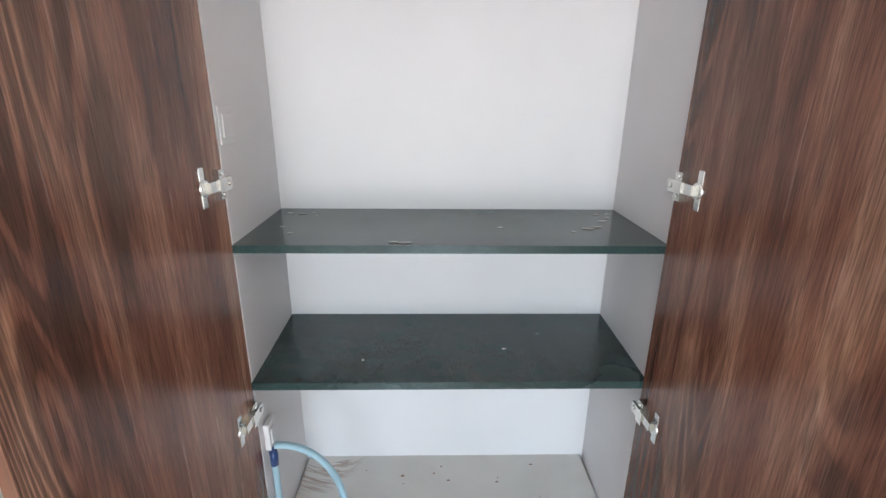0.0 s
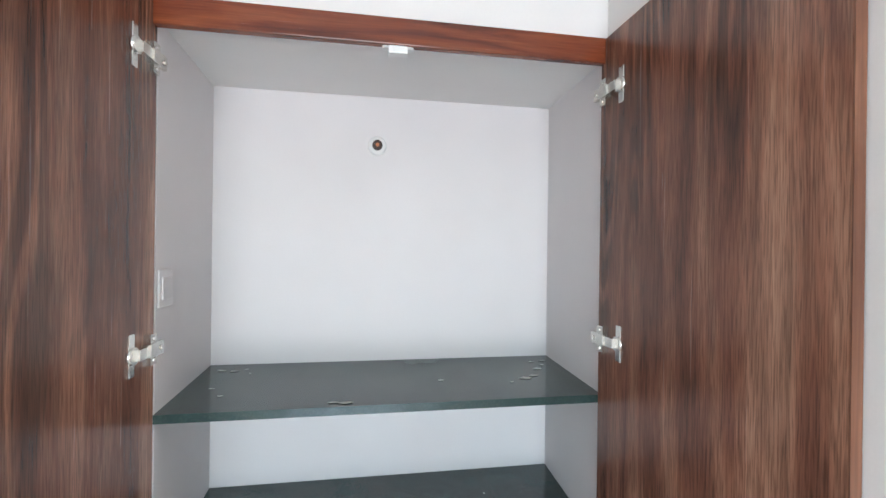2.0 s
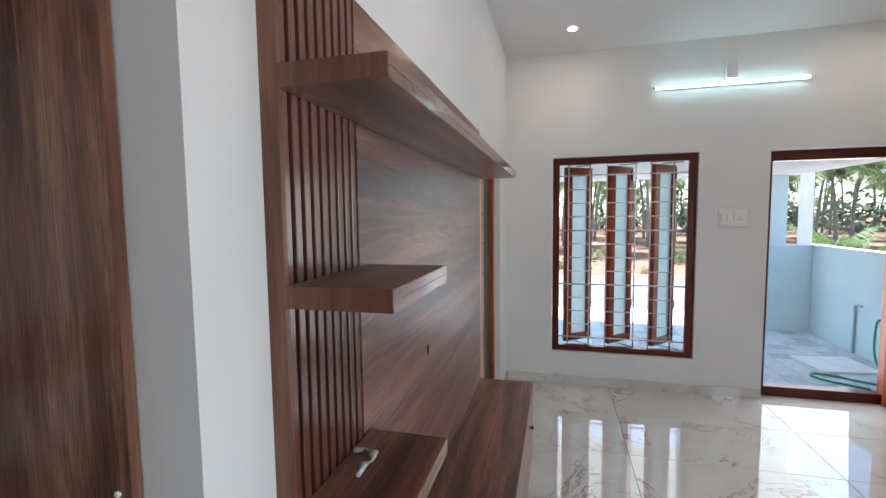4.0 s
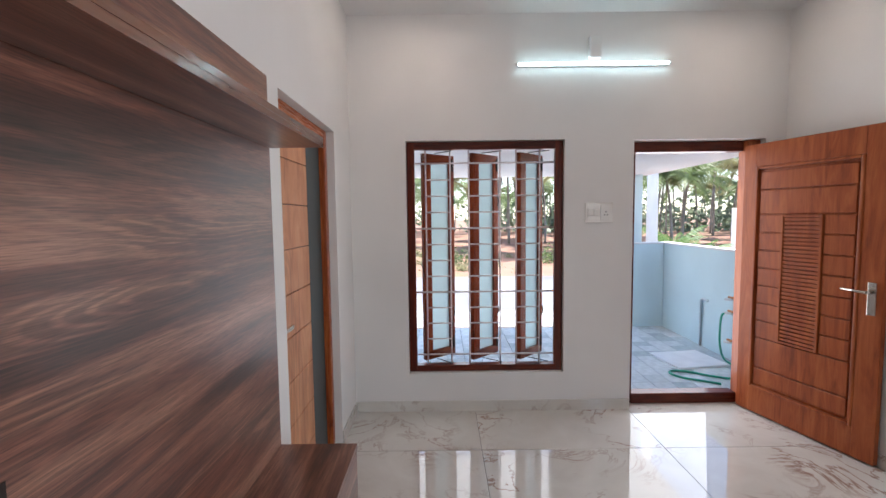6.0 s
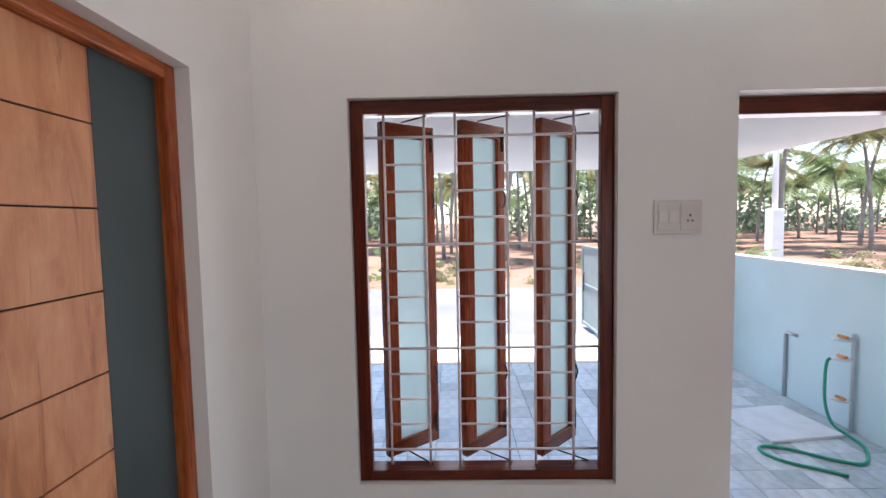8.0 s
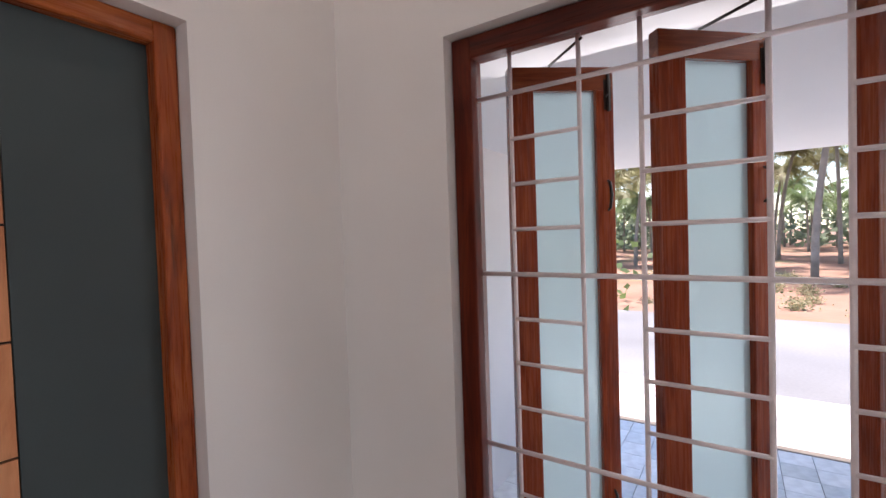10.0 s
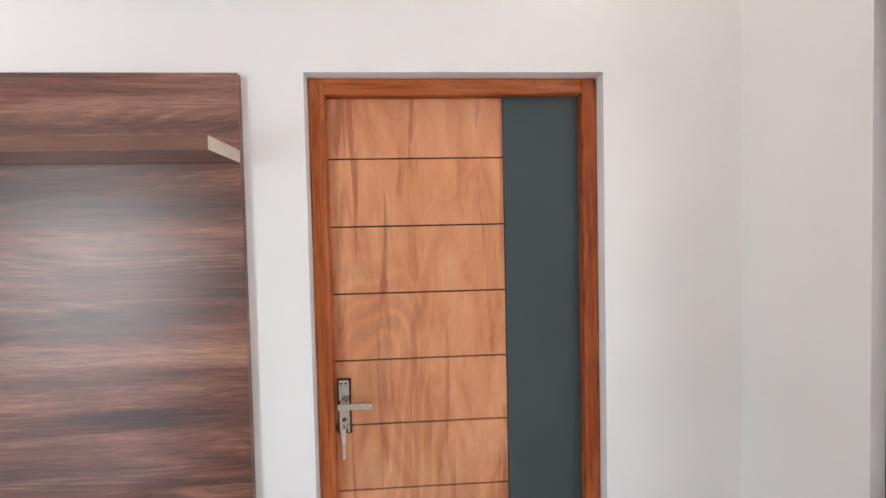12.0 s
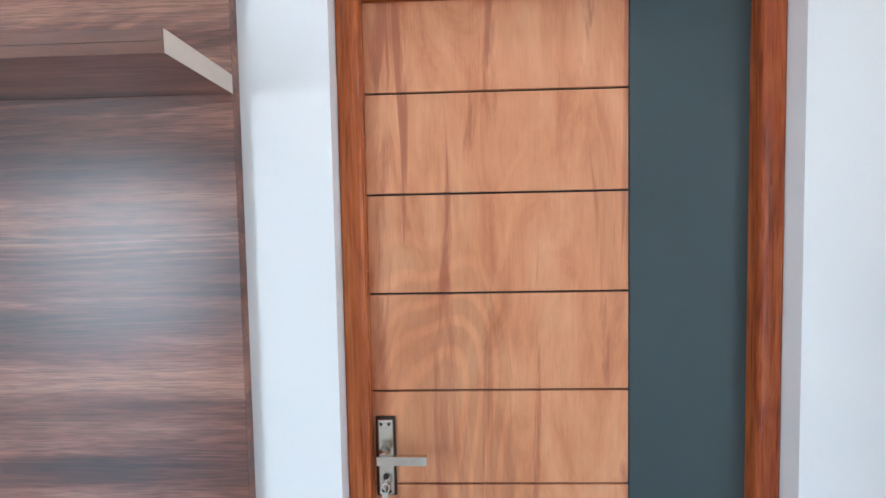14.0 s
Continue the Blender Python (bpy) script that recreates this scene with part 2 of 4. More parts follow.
def marble():
    m, n, l, b = material("polished_marble_tile", 0.03, 0, 1.0)
    v = coords(n, l)
    info = n.new("ShaderNodeObjectInfo")
    off = n.new("ShaderNodeVectorMath")
    off.operation = "SCALE"
    off.inputs[0].default_value = (31, 17, 9)
    l.new(info.outputs["Random"], off.inputs["Scale"])
    add = n.new("ShaderNodeVectorMath")
    l.new(v.outputs[0], add.inputs[0])
    l.new(off.outputs[0], add.inputs[1])
    cl = noise_tex(n, l, add, 2.2, 5, 0.55, 0.6)
    r = ramp(n, [(0.3, (0.58, 0.54, 0.49)), (0.7, (0.71, 0.68, 0.63))])
    l.new(cl.outputs["Fac"], r.inputs[0])
    ve = noise_tex(n, l, add, 1.5, 7, 0.62, 1.6)
    r2 = ramp(n, [(0.480, (0, 0, 0)), (0.5, (1, 1, 1)), (0.520, (0, 0, 0))])
    l.new(ve.outputs["Fac"], r2.inputs[0])
    pa = noise_tex(n, l, add, 1.7, 2)
    r3 = ramp(n, [(0.44, (0, 0, 0)), (0.62, (0.9, 0.9, 0.9))])
    l.new(pa.outputs["Fac"], r3.inputs[0])
    fac = mix(n, l, r2.outputs[0], r3.outputs[0], 1.0, "MULTIPLY")
    l.new(mix(n, l, r.outputs[0], (0.27, 0.13, 0.085), fac), b.inputs["Base Color"])
    return m


def glass_frosted():
    m, n, l, b = material("frosted_glass", 0.45)
    b.inputs["Base Color"].default_value = (0.50, 0.64, 0.68, 1)
    b.inputs["Transmission Weight"].default_value = 0.4
    b.inputs["IOR"].default_value = 1.2
    return m


def glowing(name, color, strength):
    m, n, l, b = material(name)
    b.inputs["Base Color"].default_value = (0.9, 0.9, 0.9, 1)
    b.inputs["Emission Color"].default_value = (*color, 1)
    b.inputs["Emission Strength"].default_value = strength
    return m


GRANITE, MARBLE, FROST = granite(), marble(), glass_frosted()
TUBE = glowing("lit_tube", (0.62, 0.93, 1.0), 2.8)
LED = glowing("lit_downlight", (1.0, 0.86, 0.74), 75)
GROUT = plain("grout", (0.12, 0.10, 0.085), 0.8)


# ---- mesh helpers ----
def box(bm, x0, x1, y0, y1, z0, z1):
    vs = [bm.verts.new((x, y, z)) for x in (x0, x1) for y in (y0, y1) for z in (z0, z1)]
    for f in ((0, 1, 3, 2), (4, 6, 7, 5), (0, 4, 5, 1), (2, 3, 7, 6), (0, 2, 6, 4), (1, 5, 7, 3)):
        bm.faces.new([vs[i] for i in f])
    return vs


def bevel(bm, width, segments=2):
    bmesh.ops.recalc_face_normals(bm, faces=bm.faces)
    bmesh.ops.bevel(bm, geom=list(bm.edges), offset=width, segments=segments, affect="EDGES", profile=0.5)
    return bm


def boxes(*dims, b=0.0, seg=2):
    bm = bmesh.new()
    for d in dims:
        box(bm, *d)
    bmesh.ops.recalc_face_normals(bm, faces=bm.faces)
    return bevel(bm, b, seg) if b else bm


def tube(points, radius, sides=10, bm=None, cap=True):
    """A round bar along a line of points; radius may be one for each point."""
    bm = bm or bmesh.new()
    pts = [Vector(p) for p in points]
    rad = radius if isinstance(radius, (list, tuple)) else [radius] * len(pts)
    rings, side = [], None
    for i, p in enumerate(pts):
        d = (pts[min(i + 1, len(pts) - 1)] - pts[max(i - 1, 0)]).normalized()
        if side is None:
            side = d.orthogonal().normalized()
        side = (side - d * side.dot(d)).normalized()
        up = d.cross(side)
        rings.append([bm.verts.new(p + (side * math.cos(a) + up * math.sin(a)) * rad[i]) for a in [2 * math.pi * k / sides for k in range(sides)]])
    for a, c in zip(rings, rings[1:]):
        for k in range(sides):
            f = bm.faces.new((a[k], a[(k + 1) % sides], c[(k + 1) % sides], c[k]))
            f.smooth = True
    if cap:
        bm.faces.new(rings[0][::-1])
        bm.faces.new(rings[-1])
    return bm


def part(name, bm, mat, parent=None, label="", m=None, smooth=False):
    if len(bm.faces) and not smooth:
        bmesh.ops.recalc_face_normals(bm, faces=bm.faces)
    d = bpy.data.meshes.new(name)
    bm.to_mesh(d)
    bm.free()
    d.materials.append(mat)
    ob = new(name, d)
    if m is not None:
        ob.matrix_basis = m
    ob.parent = parent
    if label:
        ob["label"] = label
    return ob


def shared(name, mesh, parent, m):
    ob = new(name, mesh)
    ob.parent = parent
    ob.matrix_basis = m
    return ob


def thing(name, m, label, category, group="", kind=""):
    ob = new(name)
    ob.empty_display_size = 0.1
    ob.matrix_basis = m
    return tagged(ob, label, category, group, kind)


def structure(name, bm, mat, label, category):
    return tagged(part(name, bm, mat), label, category, kind="structure")


def wall_with_openings(name, axis, at, thick, a0, a1, z0, z1, holes, mat, label):
    """A wall across x (axis 'x') or y, from at to at + thick, with holes (a0, a1, z0, z1) through it."""
    cuts_a = sorted({a0, a1, *[h[0] for h in holes], *[h[1] for h in holes]})
    cuts_z = sorted({z0, z1, *[h[2] for h in holes], *[h[3] for h in holes]})
    bm = bmesh.new()
    lo, hi = min(at, at + thick), max(at, at + thick)
    solid = lambda i, j: 0 <= i < len(cuts_a) - 1 and 0 <= j < len(cuts_z) - 1 and not any(
        h[0] < (cuts_a[i] + cuts_a[i + 1]) / 2 < h[1] and h[2] < (cuts_z[j] + cuts_z[j + 1]) / 2 < h[3] for h in holes)
    put = (lambda d, a, z: (d, a, z)) if axis == "x" else (lambda d, a, z: (a, d, z))
    quad = lambda *p: bm.faces.new([bm.verts.new(put(*q)) for q in p])
    for i in range(len(cuts_a) - 1):
        for j in range(len(cuts_z) - 1):
            if not solid(i, j):
                continue
            p, q, r, s = cuts_a[i], cuts_a[i + 1], cuts_z[j], cuts_z[j + 1]
            quad((lo, p, r), (lo, q, r), (lo, q, s), (lo, p, s))
            quad((hi, p, r), (hi, q, r), (hi, q, s), (hi, p, s))
            if not solid(i - 1, j): quad((lo, p, r), (hi, p, r), (hi, p, s), (lo, p, s))
            if not solid(i + 1, j): quad((lo, q, r), (hi, q, r), (hi, q, s), (lo, q, s))
            if not solid(i, j - 1): quad((lo, p, r), (hi, p, r), (hi, q, r), (lo, q, r))
            if not solid(i, j + 1): quad((lo, p, s), (hi, p, s), (hi, q, s), (lo, q, s))
    bmesh.ops.remove_doubles(bm, verts=bm.verts, dist=1e-5)
    return structure(name, bm, mat, label, "wall")


# ---- the room ----
CZ = 3.08
XW, YS = -6.6, -3.36          # far ends of the hall
NX0, NX1, NF, NB = -4.822, -3.785, 0.70, 1.10   # wardrobe niche
BX0, BX1 = -4.842, -3.764      # its back is a little wider
wall_with_openings("wall_east", "x", 0, 0.2, YS, 0.0, -0.2, 3.3, [(-1.658, -0.431, 0.309, 2.140), (-3.206, -2.192, -0.2, 2.131)], WALL, "warm white painted wall with a window and the main doorway")
wall_with_openings("wall_north", "y", 0, 0.2, -3.777, 0.2, -0.2, 3.3, [(-1.470, -0.485, -0.2, 2.125)], WALL, "warm white painted wall behind the television unit")
wall_with_openings("wall_return", "x", -3.777, 0.2, 0.2, NF, -0.2, 3.3, [], WALL, "white side wall of the wardrobe recess")
wall_with_openings("wall_return_back", "x", -3.745, 0.168, NF, 1.3, -0.2, 3.3, [], WALL, "white side wall behind the wardrobe recess")
wall_with_openings("wall_return_west", "x", -4.852, -0.2, 0.2, 1.3, -0.2, 3.3, [], WALL, "white side wall of the wardrobe recess")
wall_with_openings("wall_north_west", "y", 0.0, 0.2, XW, -4.852, -0.2, 3.3, [], WALL, "warm white painted wall beside the wardrobe")
wall_with_openings("wall_south", "y", YS, -0.2, XW, 0.2, -0.2, 3.3, [(-5.3, -3.7, 0.25, 2.1)], WALL, "warm white painted wall with an opening")
wall_with_openings("wall_west", "x", XW, -0.2, YS - 0.2, 0.2, -0.2, 3.3, [], WALL, "warm white painted end wall of the hall")
structure("ceiling", boxes((XW - 0.2, 0.2, YS - 0.2, 1.4, CZ, CZ + 0.2)), CEIL, "flat white painted ceiling", "ceiling")
structure("floor", boxes((XW - 0.2, 0.2, YS - 0.2, 1.4, -0.2, -0.012)), GROUT, "polished cream marble tile floor with brown veins", "floor")
wall_with_openings("wall_niche_back", "y", NB, 0.2, -4.852, -3.745, -0.2, 3.3, [], NICHE, "white painted back of the wardrobe recess")


def niche_side(name, front, back, outer):
    bm = boxes((0, 1, NF, NB, 0, 2.112))
    for v in bm.verts:
        v.co.x = outer if v.co.x > 0.5 else (front if v.co.y < (NF + NB) / 2 else back)
    structure(name, bm, NICHE, "white painted side of the wardrobe recess", "wall")


niche_side("niche_side_west", NX0, BX0, -4.852)
niche_side("niche_side_east", NX1, BX1, -3.745)
structure("niche_head", boxes((-4.852, -3.745, NF + 0.003, NB, 2.112, CZ)), WALL, "white painted wall over the wardrobe", "wall")


def skirting(name, dims):
    structure(name, boxes(dims, b=0.003, seg=1), MARBLE, "grey cream marble skirting tile along the wall", "baseboard")


for d in ((-0.012, 0, -2.185, -0.012, -0.012, 0.085), (-0.012, 0, YS, -3.212, -0.012, 0.085), (-0.483, -0.002, -0.012, 0, -0.012, 0.085),
          (-1.648, -1.472, -0.012, 0, -0.012, 0.085), (XW, -0.012, YS, YS + 0.012, -0.012, 0.085), (-3.777, -3.62, -0.012, 0, -0.012, 0.085)):
    skirting("baseboard", d)

# ---- wardrobe ----
wardrobe = thing("wardrobe", pose(-4.3035, NF, 0.0), "built-in wardrobe with two open walnut laminate doors", "wardrobe")


def hinge_mesh():
    bm = boxes((-0.006, 0.003, -0.088, -0.068, -0.042, 0.042), b=0.0015, seg=1)          # cup plate on the door
    tube([(-0.004, -0.078, 0), (0.008, -0.078, 0)], 0.017, 14, bm)
    box(bm, -0.004, 0.016, -0.075, -0.030, -0.011, 0.011)                                 # arm
    box(bm, 0.012, 0.020, -0.040, 0.014, -0.014, 0.014)
    box(bm, -0.002, 0.014, -0.030, -0.004, -0.032, 0.032)                                 # mounting wings
    for z in (-0.022, 0.022):
        tube([(0.012, -0.016, z), (0.017, -0.016, z)], 0.005, 8, bm)
    tube([(0.02, 0.004, 0), (0.023, 0.004, 0)], 0.006, 8, bm)
    d = bpy.data.meshes.new("hinge")
    bm.to_mesh(d)
    bm.free()
    d.materials.append(NICKEL)
    return d


HINGE = hinge_mesh()
DOOR_L, DOOR_TOP = 0.592, 2.153


def wardrobe_door(side):
    """A leaf swung open square to the front; side -1 stands at the west end, +1 at the east end."""
    x = 0.5235 if side > 0 else -0.535
    door = part("door", boxes((min(x, x - side * 0.016), max(x, x - side * 0.016), -DOOR_L, -0.004, 0.22, DOOR_TOP), b=0.0012, seg=1), LAM_V, wardrobe, "glossy dark walnut laminate door standing open")
    a, b = sorted((x + side * 0.0006, x - side * 0.0166))
    part("edge_band", boxes((a, b, -DOOR_L - 0.0015, -DOOR_L, 0.22, DOOR_TOP)), LAM_EDGE, door, "lighter brown edge band")
    for z in (2.012, 1.41, 0.815):
        turn = pose(x - side * 0.017, -0.020, z) @ Matrix.Diagonal((-side, 1, 1, 1))
        shared("hinge", HINGE, door, turn)["label"] = "bright metal concealed hinge"
    return door


for s in (-1, 1):
    leaf_door = wardrobe_door(s)
part("bumper", tube([(0.508, -0.569, 1.225), (0.5045, -0.569, 1.225), (0.503, -0.569, 1.225)], [0.005, 0.005, 0.003], 12), PLASTIC, leaf_door, "small white rubber bumper")
part("top_rail", boxes((-0.549, 0.549, -0.022, 0.0, 2.092, 2.155), b=0.003), TEAKD_X, wardrobe, "varnished red teak top rail")
catch = boxes((-0.022, 0.022, -0.012, 0.012, 2.074, 2.092), b=0.002)
for cx in (-0.028, 0.028):
    tube([(cx, 0, 2.086), (cx, 0, 2.092)], 0.009, 10, catch)
part("catch", catch, PLASTIC, wardrobe, "white plastic door catch", pose(-0.006, -0.008, 0))


def slab(name, z, thick, label):
    bm = bmesh.new()
    rnd = random.Random(int(z * 100))
    n = 40
    xs = [NX0 + (NX1 - NX0) * i / n for i in range(n + 1)]
    top, bot = [], []
    for x in xs:
        y = NF - 0.006 + rnd.uniform(-0.0003, 0.0003)
        top.append(bm.verts.new((x, y, z - rnd.choice((0, 0, 0, 0, 0.0008)))))
        bot.append(bm.verts.new((x, y + 0.0002, z - thick)))
    xb = [BX0 + (BX1 - BX0) * i / n for i in range(n + 1)]
    tb = [bm.verts.new((x, NB, z)) for x in xb]
    bb = [bm.verts.new((x, NB, z - thick)) for x in xb]
    for i in range(n):
        for a, c in ((top, bot), (bot, bb), (bb, tb), (tb, top)):
            bm.faces.new((a[i], a[i + 1], c[i + 1], c[i]))
    bm.faces.new((top[0], bot[0], bb[0], tb[0]))
    bm.faces.new((top[n], tb[n], bb[n], bot[n]))
    ob = thing(name, pose(0, 0, 0), label, "shelf", "stone shelves in the wardrobe")
    part("slab", bm, GRANITE, ob)
    return ob


def splat(bm, x, y, z, r, rnd):
    """A thin dried blob of paint or plaster lying on a surface."""
    k = 9
    a0 = rnd.uniform(0, 6)
    sx, sy = rnd.uniform(0.6, 1.6), rnd.uniform(0.4, 1.0)
    ring = [bm.verts.new((x + math.cos(a0 + 2 * math.pi * i / k) * r * sx * rnd.uniform(0.5, 1.2), y + math.sin(a0 + 2 * math.pi * i / k) * r * sy * rnd.uniform(0.5, 1.2), z)) for i in range(k)]
    c = bm.verts.new((x, y, z + 0.0015))
    for i in range(k):
        bm.faces.new((ring[i], ring[(i + 1) % k], c))


PAINT_SPOT = plain("dried_paint", (0.62, 0.60, 0.56), 0.8, var=0.2, scale=30)
sh_up = slab("granite_shelf", 1.262, 0.020, "black granite shelf slab spotted with dried white paint")
sh_lo = slab("granite_shelf", 0.888, 0.022, "polished black granite shelf slab with dusty smears")
rnd = random.Random(4)
for x, y, r in ((-4.79, 1.03, 0.018), (-4.75, 1.02, 0.010), (-4.72, 1.035, 0.008), (-4.76, 0.86, 0.006), (-4.72, 0.80, 0.007), (-4.70, 0.99, 0.006), (-4.17, 0.86, 0.009),
                (-3.93, 0.85, 0.012), (-3.90, 0.87, 0.016), (-3.86, 0.94, 0.012), (-3.83, 0.98, 0.010), (-3.85, 1.02, 0.014), (-3.81, 1.03, 0.012), (-4.45, 0.72, 0.012), (-4.42, 0.715, 0.010), (-3.98, 0.82, 0.008)):
    bm = bmesh.new()
    splat(bm, x, y, 1.2635, r, rnd)
    part("paint_spot", bm, PAINT_SPOT, sh_up, "dried white paint spot")
for x, y, r in ((-4.14, 0.86, 0.008), (-4.55, 0.80, 0.007), (-4.02, 0.95, 0.004)):
    bm = bmesh.new()
    splat(bm, x, y, 0.8895, r, rnd)
    part("paint_spot", bm, PAINT_SPOT, sh_lo, "dried white paint spot")
base = structure("wardrobe_plinth", boxes((NX0 - 0.008, NX1 + 0.008, NF + 0.01, NB, 0.0, 0.278)), MARBLE, "dusty grey marble tiled base of the wardrobe recess", "plinth")
bm = bmesh.new()
for i in range(24):
    splat(bm, rnd.uniform(NX0 + 0.02, NX1 - 0.02), rnd.uniform(0.75, 1.05), 0.2792, rnd.uniform(0.002, 0.007), rnd)
tagged(part("debris", bm, plain("brown_dust", (0.30, 0.16, 0.10), 0.9, var=0.3)), "brown plaster crumbs on the wardrobe base", "debris", kind="stuff")

holder = thing("bulb_holder", pose(-4.348, NB, 1.954, 90), "white round bulb holder plate with a dark empty socket", "bulb holder")
part("plate", tube([(0, 0, 0), (0, 0, 0.006), (0, 0, 0.010)], [0.030, 0.030, 0.024], 28), PLASTIC, holder)
part("socket", tube([(0, 0, 0.010), (0, 0, 0.022)], [0.0165, 0.0155], 20), plain("brown_bakelite", (0.035, 0.015, 0.010), 0.3), holder, "dark brown socket")
part("contact", tube([(0, 0, 0.0222), (0, 0, 0.0235)], 0.006, 12), plain("copper", (0.5, 0.2, 0.1), 0.3, 0.9), holder, "copper contact")


def wall_box(name, m, w, h, label, switches, depth=0.012):
    ob = thing(name, m, label, "switchboard")
    part("plate", boxes((-w / 2, w / 2, -h / 2, h / 2, 0, depth), b=0.003), NICHE, ob)
    for i in range(switches):
        x = -w / 2 + w * (i + 0.5) / switches
        part("switch", boxes((x - w / switches * 0.36, x + w / switches * 0.36, -h * 0.3, h * 0.3, depth + 0.0005, depth + 0.004), b=0.0015, seg=1), NICHE, ob)
    return ob


wall_box("switch_box", pose(NX0, 0.742, 1.53, 90, 0, 90), 0.07, 0.085, "white plastic switch plate inside the wardrobe", 1, 0.004)
outlet = wall_box("pipe_outlet", pose(NX0, 0.745, 0.69, 90, 0, 90), 0.05, 0.085, "white outlet box with two blue pipes", 1, 0.016)
PIPE = plain("pale_blue_pipe", (0.36, 0.53, 0.60), 0.35, var=0.08)
pipe = thing("flexible_pipe", pose(0, 0, 0), "pale blue flexible pipe curving out of the wardrobe wall", "pipe")
pts = [(NX0 + 0.02, 0.735, 0.655)]
for i in range(1, 15):
    a = i / 14
    pts.append((NX0 + 0.02 + 0.19 * math.sin(a * 1.75), 0.735 + 0.02 * math.sin(a * 3.1), 0.655 - 0.366 * a ** 1.8))
part("hose", tube(pts, 0.010, 12), PIPE, pipe)
drop = thing("water_pipe", pose(0, 0, 0), "pale blue upright water pipe with a dark blue joint", "pipe")
part("tube", tube([(NX0 + 0.02, 0.722, 0.279), (NX0 + 0.02, 0.722, 0.615)], 0.009, 12), PIPE, drop)
part("joint", tube([(NX0 + 0.02, 0.722, 0.600), (NX0 + 0.02, 0.724, 0.630), (NX0 + 0.012, 0.735, 0.650)], 0.0115, 12), plain("dark_blue_plastic", (0.02, 0.05, 0.16), 0.3), drop, "dark blue joint")

# ---- television unit ----
PX0, PX1, PF = -3.618, -1.664, -0.030
tv = thing("tv_unit", pose(0, 0, 0), "wall-mounted walnut laminate television unit with shelves", "tv unit")
part("back_panel", boxes((-3.318, PX1, PF, 0.0, 0.62, 2.113), b=0.001, seg=1), LAM_H, tv, "walnut laminate back panel with level grain")
part("panel_end", boxes((PX0, PX0 + 0.012, PF - 0.004, 0.0, 0.2, 2.113)), LAM_EDGE, tv, "brown edge strip")
part("slat_backing", boxes((PX0 + 0.012, -3.318, PF + 0.018, 0.0, 0.62, 2.113)), BLACKGAP, tv, "dark backing behind the slats")
SL0, SLN = PX0 + 0.012, 9
pitch = (-3.318 - SL0) / SLN
mesh = None
for i in range(SLN):
    x = SL0 + i * pitch
    if mesh is None:
        ob = part("slat", boxes((0.0, pitch - 0.012, PF - 0.001, PF + 0.018, 0.62, 2.113), b=0.0015, seg=1), SLAT, tv, m=pose(x, 0, 0))
        mesh = ob.data
    else:
        shared("slat", mesh, tv, pose(x, 0, 0))


def tv_shelf(x0, x1, ztop, thick, label, skew=0.0):
    """A double-board shelf; its front edge may run a little out of line with the wall."""
    def slant(bm):
        for v in bm.verts:
            if v.co.y < -0.1:
                v.co.y -= skew * (v.co.x - x0) / (x1 - x0)
        return bm

    half = ztop - thick / 2
    ob = part("shelf", slant(boxes((x0, x1, -0.228, PF - 0.002, ztop - thick, ztop), b=0.001, seg=1)), LAM_H, tv, label)
    part("edge_band", slant(boxes((x0, x1, -0.2295, -0.228, ztop - thick, half - 0.0008), (x0, x1, -0.2295, -0.228, half + 0.0008, ztop))), TAN_EDGE, ob, "glossy streaked brown front edge of two boards")
    part("end_band", slant(boxes((x1, x1 + 0.0012, -0.2285, PF - 0.002, ztop - thick, ztop))), PALE_EDGE, ob, "pale end edge")
    part("end_band", boxes((x0 - 0.0012, x0, -0.2285, PF - 0.002, ztop - thick, ztop)), LAM_EDGE, ob, "brown end edge")


tv_shelf(PX0, PX1, 1.872, 0.038, "long walnut laminate shelf", 0.014)
tv_shelf(PX0, -3.272, 1.504, 0.038, "short walnut laminate shelf")
tv_shelf(PX0, -3.285, 1.092, 0.038, "short walnut laminate shelf with crumbs on it")
part("cable_hole", boxes((-2.786, -2.770, PF - 0.002, PF, 1.122, 1.156)), BLACKGAP, tv, "dark cable slot")
cab = part("cabinet", boxes((PX0, PX1, -0.335, -0.002, 0.20, 0.60)), LAM_H, tv, "low walnut laminate cabinet")
part("cabinet_top", boxes((PX0 - 0.004, PX1 + 0.004, -0.345, -0.001, 0.60, 0.62), b=0.0015, seg=1), LAM_H, tv, "walnut laminate cabinet top")
for i in range(3):
    w = (PX1 - PX0) / 3
    x0 = PX0 + i * w
    dr = part("drawer", boxes((x0 + 0.003, x0 + w - 0.003, -0.343, -0.335, 0.205, 0.595), b=0.001, seg=1), LAM_H, tv)
    part("knob", tube([(x0 + w * 0.5, -0.343, 0.5), (x0 + w * 0.5, -0.352, 0.5), (x0 + w * 0.5, -0.362, 0.5), (x0 + w * 0.5, -0.366, 0.5)], [0.005, 0.005, 0.012, 0.009], 14), DARKM, dr, "small dark knob")

